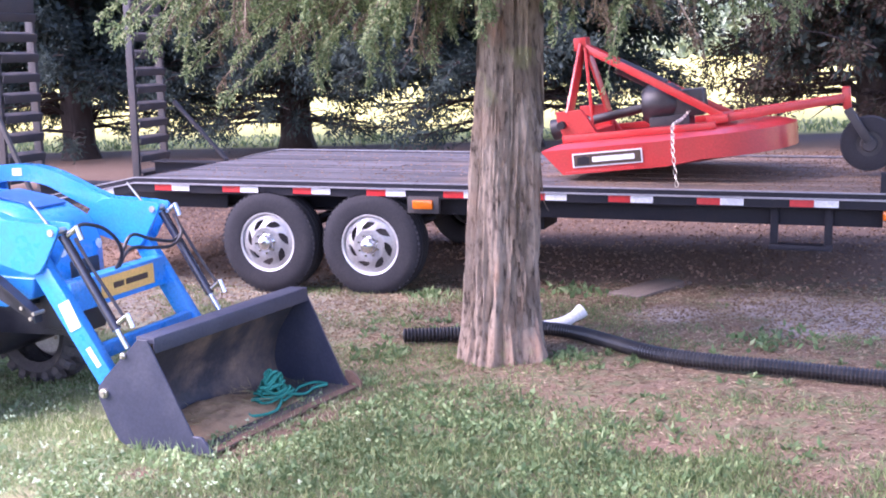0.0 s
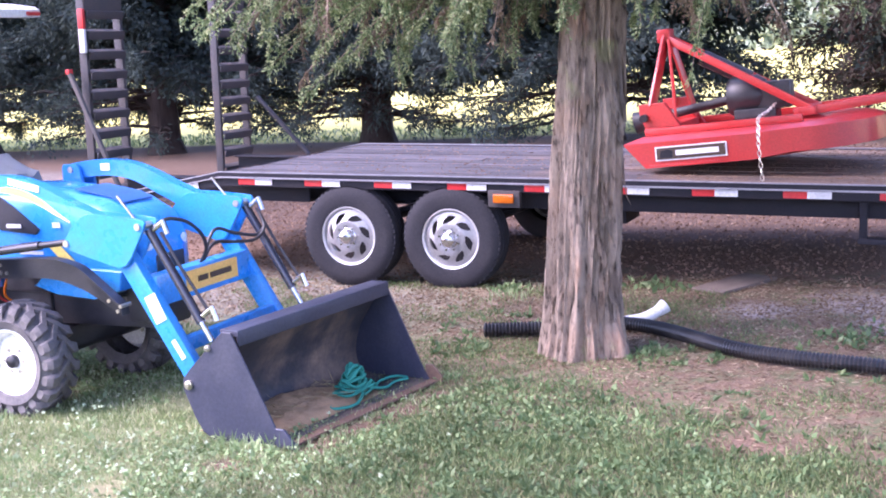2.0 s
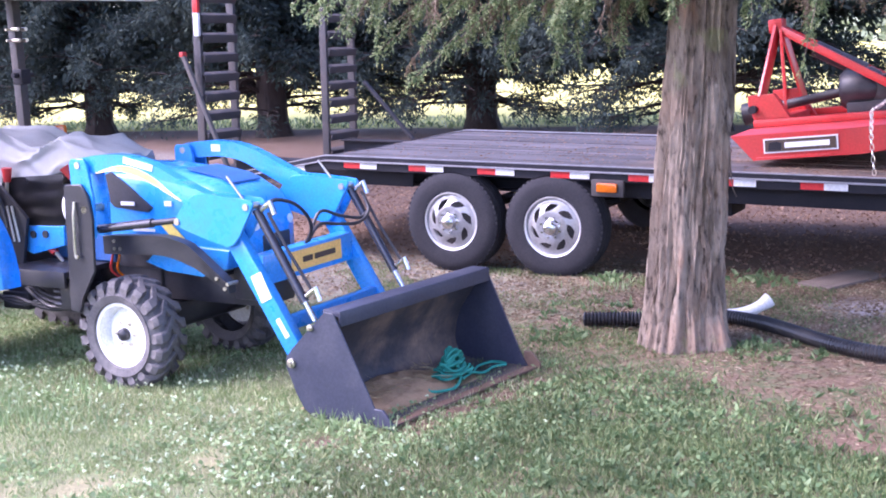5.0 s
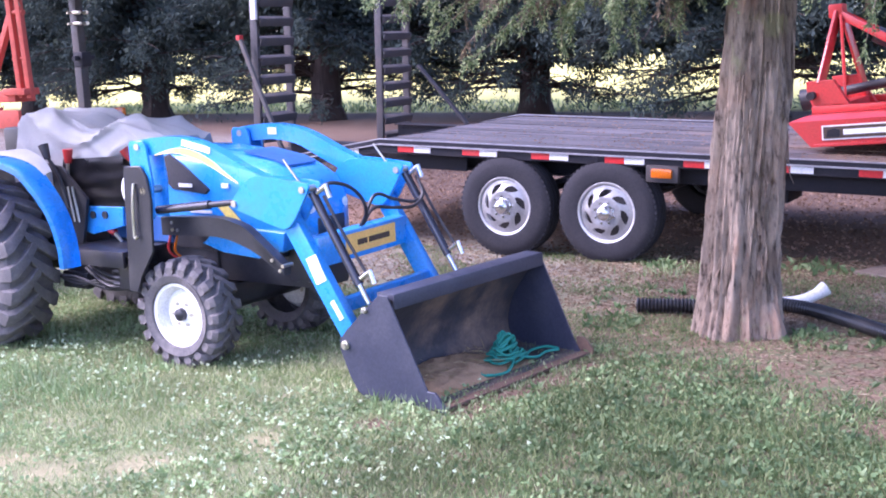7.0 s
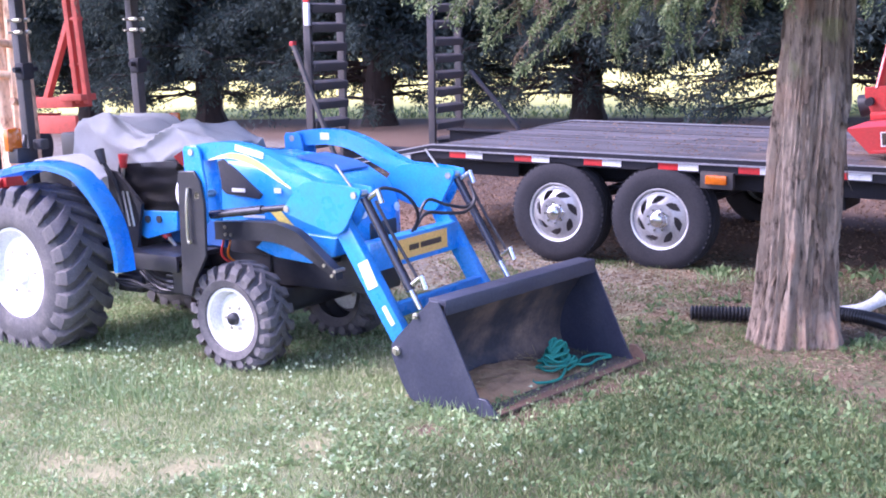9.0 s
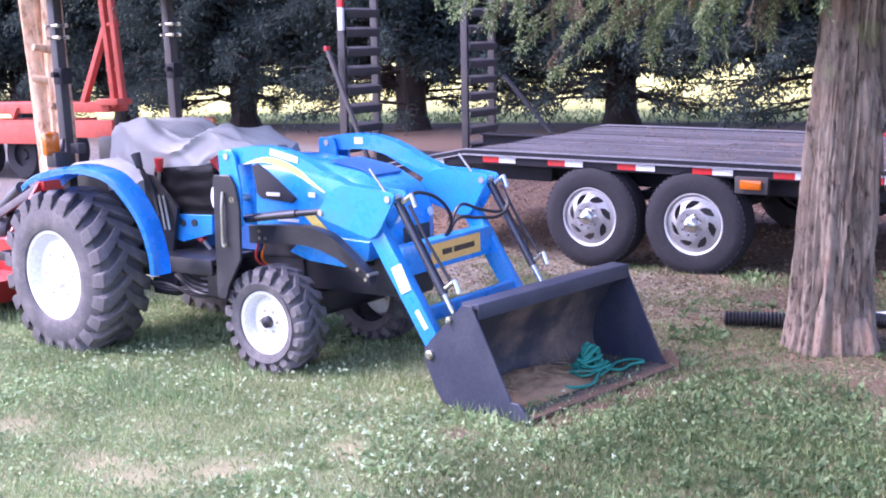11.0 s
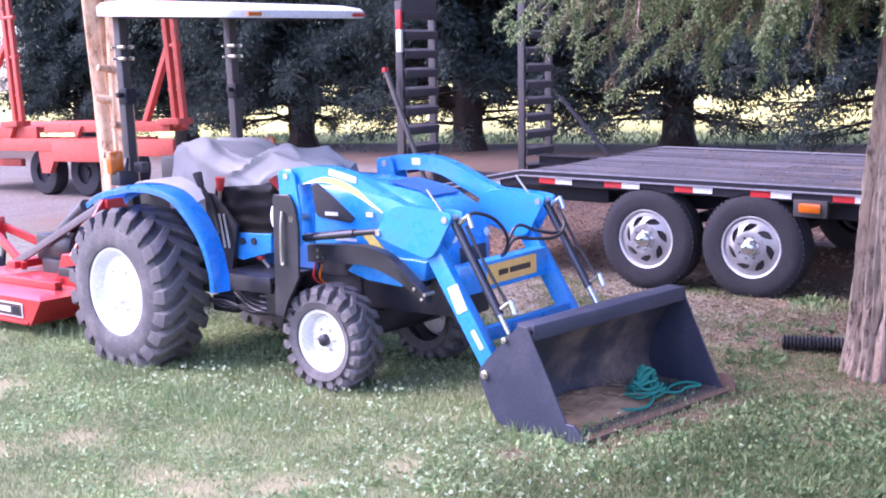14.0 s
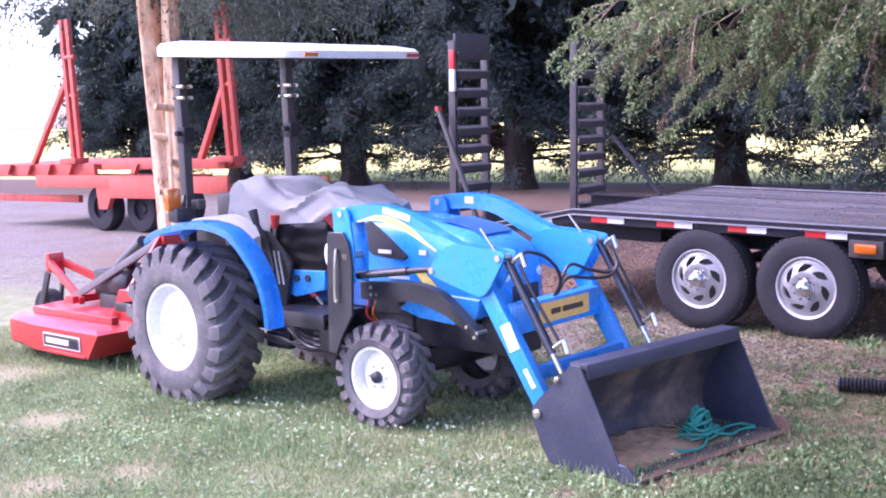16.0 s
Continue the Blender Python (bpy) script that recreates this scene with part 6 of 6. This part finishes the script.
# the cutter hitched behind
rotary_cutter(TRACTOR @ pose(-1.22, 0.17, 0.075, 0, 0, 180), "red rotary cutter hitched behind a blue tractor", 1.56, 1.55, 0.78, 1.75, 0.52, GREY_BAR)


# ---- lawn, litter and weeds ----
def scatter(n, x0, x1, y0, y1):
    return np.c_[rng.uniform(x0, x1, n), rng.uniform(y0, y1, n), np.zeros(n)]


def patchy(p, scale, seed):
    """Soft patches between 0 and 1 over the plan."""
    return np.array([0.5 + 0.5 * noise.noise(Vector((x * scale + seed, y * scale, seed))) + 0.25 * noise.noise(Vector((x * scale * 3, y * scale * 3 + seed, 0))) for x, y, _ in p])


def lawn_share(p):
    """How grassy a spot is: thick in front, thin towards the tree and the trailer."""
    front = np.clip((5.9 - p[:, 1] - 0.5 * np.maximum(0, p[:, 0] + 1.7)) / 1.0 + 0.15, 0, 1)
    near = np.clip((6.5 - p[:, 1]) / 0.9, 0, 1)
    left = np.clip((-2.3 - p[:, 0]) / 0.6, 0, 1)
    share = np.clip(np.maximum(front, left * near) + 0.17, 0, 1) * np.where(p[:, 1] > 8.6, 0.15, 1)
    for x, y, radius in BARE + TROD:
        share = share * (1 - 0.75 * np.exp(-((p[:, 0] - x) ** 2 + (p[:, 1] - y) ** 2) / (0.9 * radius) ** 2))
    return share


def blades(n, area, length, width, threshold, seed):
    p = scatter(n, *area)
    keep = lawn_share(p) * (0.45 + 0.9 * patchy(p, 1.1, seed)) > rng.uniform(threshold, 1.0, n)
    p = p[keep]
    d = np.c_[rng.normal(0, 0.55, (len(p), 2)), np.ones(len(p))]
    return leaves(p, d, length, width, 0.2)


grass = np.concatenate([blades(290000, (-9.5, 2.2, 2.0, 4.9), 0.034, 0.0024, 0.15, 2.0), blades(150000, (-9.5, 0.9, 4.6, 7.4), 0.034, 0.0028, 0.2, 5.0),
                        blades(30000, (-11.0, 1.5, 7.0, 9.5), 0.05, 0.003, 0.4, 8.0)])
grass = np.concatenate([grass, blades(120000, (-10.5, 4.5, -4.5, 2.3), 0.05, 0.0045, 0.15, 2.0)])
foot = grass[:, 0]
# longer blades towards the cedar, their shade put into a darker colour
in_shade = foot[:, 0] + 0.9 * (patchy(foot, 1.2, 6.0) - 0.5) > -2.4 + rng.normal(0, 0.3, len(foot))
fast_mesh("lawn_grass", grass[~in_shade].reshape(-1, 3), 4, GRASS, "short patchy green lawn grass", "grass")
deep = grass[in_shade]
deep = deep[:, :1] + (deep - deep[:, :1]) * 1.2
fast_mesh("lush_grass", deep.reshape(-1, 3), 4, LUSH_SHADED, "deeper green lawn grass before a cedar, darkened for its shade", "grass")
# thin grass creeping over the dirt between bucket, trunk and trailer
p = scatter(130000, -6.2, 1.4, 5.4, 8.2)
p = p[patchy(p, 1.5, 21.0) - 0.2 * (p[:, 0] > -1.3) > rng.uniform(0.42, 0.85, len(p))]
fast_mesh("creeping_grass", leaves(p, np.c_[rng.normal(0, 0.8, (len(p), 2)), np.ones(len(p))], 0.035, 0.003, 0.2).reshape(-1, 3), 4, LUSH_SHADED, "thin green grass creeping over dirt and gravel", "grass")
# rough verge behind the tree row
p = scatter(9000, -26.0, 9.0, 22.6, 26.0)
p = p[patchy(p, 0.5, 9.0) > rng.uniform(0.2, 0.9, len(p))]
fast_mesh("verge_weeds", leaves(p, np.c_[rng.normal(0, 0.6, (len(p), 2)), np.ones(len(p))], 0.17, 0.022, 0.3).reshape(-1, 3), 4, GRASS, "rough weedy verge before an open field", "weeds")
# tall tufts round wheels and the trunk
tufts = []
for x, y, n, s in ((-3.0, 4.42, 70, 0.08), (-2.85, 4.5, 60, 0.09), (-5.6, 4.9, 130, 0.1), (-5.2, 5.2, 120, 0.1), (-4.9, 5.3, 110, 0.1), (-4.6, 4.5, 120, 0.08), (-5.8, 4.45, 120, 0.08),
                   (-2.85, 7.7, 40, 0.1), (-2.6, 7.9, 40, 0.1), (-6.9, 4.9, 160, 0.09), (-7.6, 5.0, 160, 0.09), (-4.5, 4.0, 170, 0.1), (-4.9, 4.1, 170, 0.11), (-4.2, 4.1, 120, 0.09)):
    p = np.c_[rng.normal(x, 0.16, n), rng.normal(y, 0.1, n), np.zeros(n)]
    tufts.append(leaves(p, np.c_[rng.normal(0, 0.3, (n, 2)), np.ones(n)], s, 0.0035, 0.15))
fast_mesh("tall_grass", np.concatenate(tufts).reshape(-1, 3), 4, CARPET, "taller uncut grass tufts beside the wheels", "grass")
# broad-leaved weeds, low rosettes
p = scatter(4200, -6.5, 0.8, 3.2, 7.6)
p = p[(patchy(p, 1.6, 3.0) * np.clip(lawn_share(p) + 0.15, 0, 1)) > rng.uniform(0.42, 0.95, len(p))]
ctr = np.repeat(p, 6, axis=0)
a = rng.uniform(0, math.tau, len(ctr))
quads = leaves(ctr, np.c_[np.cos(a), np.sin(a), rng.uniform(0.25, 0.9, len(a))], 0.052, 0.011, 0.2)
# a pale and a dark copy stand in for sun and shade
sunny = ctr[:, 0] < -2.4
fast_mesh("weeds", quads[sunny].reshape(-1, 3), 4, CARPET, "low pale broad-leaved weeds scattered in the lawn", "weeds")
fast_mesh("weeds", quads[~sunny].reshape(-1, 3), 4, WEED, "low broad-leaved weeds darkened as in cedar shade", "weeds")
p = scatter(110000, -7.5, 0.4, 2.9, 6.4)
p = p[(lawn_share(p) * patchy(p, 0.9, 11.0)) > rng.uniform(0.25, 1.0, len(p))]
p[:, 2] = rng.uniform(0.008, 0.035, len(p))
a = rng.uniform(0, math.tau, len(p))
quads = leaves(p, np.c_[np.cos(a), np.sin(a), np.full(len(a), 0.25)], 0.022, 0.009, 0.2)
# clover in two colours, the darker one painted for the cedar's shade
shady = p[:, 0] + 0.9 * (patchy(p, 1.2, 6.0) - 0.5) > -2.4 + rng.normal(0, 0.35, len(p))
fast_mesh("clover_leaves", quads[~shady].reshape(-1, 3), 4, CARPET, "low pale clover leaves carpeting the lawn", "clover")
fast_mesh("clover_leaves", quads[shady].reshape(-1, 3), 4, WEED, "low clover leaves darkened as in cedar shade", "clover")
# larger rosettes before the trunk and beside the pipe
p = scatter(330, -2.5, -0.1, 4.1, 5.8)
p = np.concatenate([p[lawn_share(p) > rng.uniform(0.1, 0.9, len(p))], scatter(18, -0.9, 0.4, 6.0, 7.4), scatter(24, -1.6, -1.1, 6.2, 6.7), scatter(40, -3.2, -2.0, 6.2, 7.4)])
ctr = np.repeat(p, 8, axis=0)
a = rng.uniform(0, math.tau, len(ctr))
fast_mesh("plantain", leaves(ctr, np.c_[np.cos(a), np.sin(a), rng.uniform(0.3, 1.1, len(a))], 0.052, 0.011, 0.4).reshape(-1, 3), 4, DOCK, "larger leafy plantain rosettes before a cedar trunk", "weeds")
# single leafy plants that stand out of the litter
def weed_clump(x, y, spread, n, length, material, label):
    ctr = np.c_[rng.normal(x, spread, n), rng.normal(y, spread, n), np.zeros(n)]
    a = rng.uniform(0, math.tau, n)
    me = leaves(ctr, np.c_[np.cos(a), np.sin(a), rng.uniform(0.3, 1.4, n)], length, length * 0.24, 0.25)
    fast_mesh("weed_clump", me.reshape(-1, 3), 4, material, label, "weed", kind="stuff")


for x, y, spread, n, length, material, label in (
        (-1.52, 6.42, 0.07, 60, 0.05, DOCK, "leafy green weed beside a black pipe at a trunk's foot"),
        (-0.46, 6.95, 0.13, 110, 0.06, DOCK, "low yellow-green weed patch on needle litter"),
        (-2.92, 8.0, 0.06, 50, 0.08, WEED, "dark green weed beside a trailer tyre"),
        (-1.9, 8.25, 0.1, 70, 0.07, WEED, "low weed in dirt under a trailer's edge"),
        (-2.6, 6.35, 0.09, 50, 0.06, DOCK, "small leafy weed in bare soil near a cedar"),
        (-3.3, 6.2, 0.1, 70, 0.06, DOCK, "low weed patch on soil behind a bucket")):
    weed_clump(x, y, spread, n, length, material, label)

# white clover heads, in drifts
p = scatter(1500, -6.8, -2.0, 3.0, 5.1)
drift = np.zeros(len(p))
for x, y, radius in ((-5.2, 4.45, 0.3), (-4.6, 4.45, 0.35), (-4.1, 4.65, 0.25), (-4.0, 4.3, 0.3), (-3.4, 4.05, 0.3), (-3.0, 3.9, 0.3), (-2.5, 3.75, 0.3), (-2.4, 4.0, 0.2), (-3.2, 3.5, 0.4)):
    drift = np.maximum(drift, np.exp(-((p[:, 0] - x) ** 2 + (p[:, 1] - y) ** 2) / radius ** 2))
p = p[(lawn_share(p) * (0.06 + drift)) > rng.uniform(0.0, 1.3, len(p))]
p[:, 2] = rng.uniform(0.035, 0.06, len(p))
heads = np.concatenate([leaves(p + rng.normal(0, 0.0025, p.shape), rng.normal(0, 1, p.shape), 0.011, 0.005, 0.1) for _ in range(8)])
fast_mesh("clover_flowers", heads.reshape(-1, 3), 4, CLOVER, "small white clover flower heads in grass", "flowers")
# fallen needles and chips
p = scatter(60000, -3.6, 1.2, 4.4, 8.6)
p = p[(1.0 - lawn_share(p)) > rng.uniform(0.1, 1.0, len(p))]
p[:, 2] = rng.uniform(0.002, 0.012, len(p))
fast_mesh("needle_litter", leaves(p, rng.normal(0, 1, p.shape) * np.array((1, 1, 0.1)), 0.04, 0.003, 0.05).reshape(-1, 3), 4, NEEDLE, "fallen brown cedar needles and twigs", "litter")
p = scatter(60000, -10.5, 3.5, 8.3, 19.0)
p[:, 2] = rng.uniform(0.0, 0.03, len(p))
fast_mesh("leaf_litter", leaves(p, rng.normal(0, 1, p.shape) * np.array((1, 1, 0.35)), 0.034, 0.009, 0.1).reshape(-1, 3), 4, LEAF_LITTER, "brown leaf litter on the dirt behind a trailer", "litter")
p = scatter(26000, -9.0, 1.4, 6.6, 8.4)
p[:, 2] = rng.uniform(0.0, 0.01, len(p))
fast_mesh("yard_gravel", leaves(p, rng.normal(0, 1, p.shape) * np.array((1, 1, 0.3)), 0.022, 0.008, 0.05).reshape(-1, 3), 4, NEEDLE, "scattered chips and small stones on dirt", "gravel")

# ---- deck planks, laid last ----
random.seed(8)
boards = 15
bw = (2.5 - 0.14) / boards
plank = None
for k in range(boards):
    y = 0.07 + bw * (k + 0.5)
    x = X0 + 0.01
    cuts = [X0 + 0.01, X0 + 0.01 + random.uniform(1.6, 3.8), X1 - 0.01]
    for a, c in zip(cuts, cuts[1:]):
        if plank is None:
            plank = part("deck_plank", box(bmesh.new(), (0, 0, 0), (1.0, bw - 0.012, 0.036), 0.0), PLANK, trailer, "weathered grey-brown deck plank", 0)
            ob = plank
        else:
            ob = again(plank, Matrix())
        ob.matrix_basis = pose((a + c) / 2, y, DECK - 0.02 + random.uniform(-0.004, 0.003), random.uniform(-0.6, 0.6), 0, 0) @ Matrix.Diagonal((c - a - 0.006, 1, 1, 1))

# needles and dirt blown over the deck boards
p = np.c_[X1 - (X1 - X0) * rng.uniform(0, 1, 15000) ** 2.6, rng.uniform(0.1, 2.4, 15000), np.full(15000, DECK)]
p = p[patchy(p, 1.3, 4.0) > rng.uniform(0.25, 1.0, len(p))]
p[:, 2] += rng.uniform(0.002, 0.008, len(p))
quads = leaves(p, rng.normal(0, 1, p.shape) * np.array((1, 1, 0.04)), 0.026, 0.0032, 0.03).reshape(-1, 3)
tm = np.array(trailer.matrix_basis)
fast_mesh("deck_litter", quads @ tm[:3, :3].T + tm[:3, 3], 4, LEAF_LITTER, "brown needles scattered over weathered deck boards", "litter")
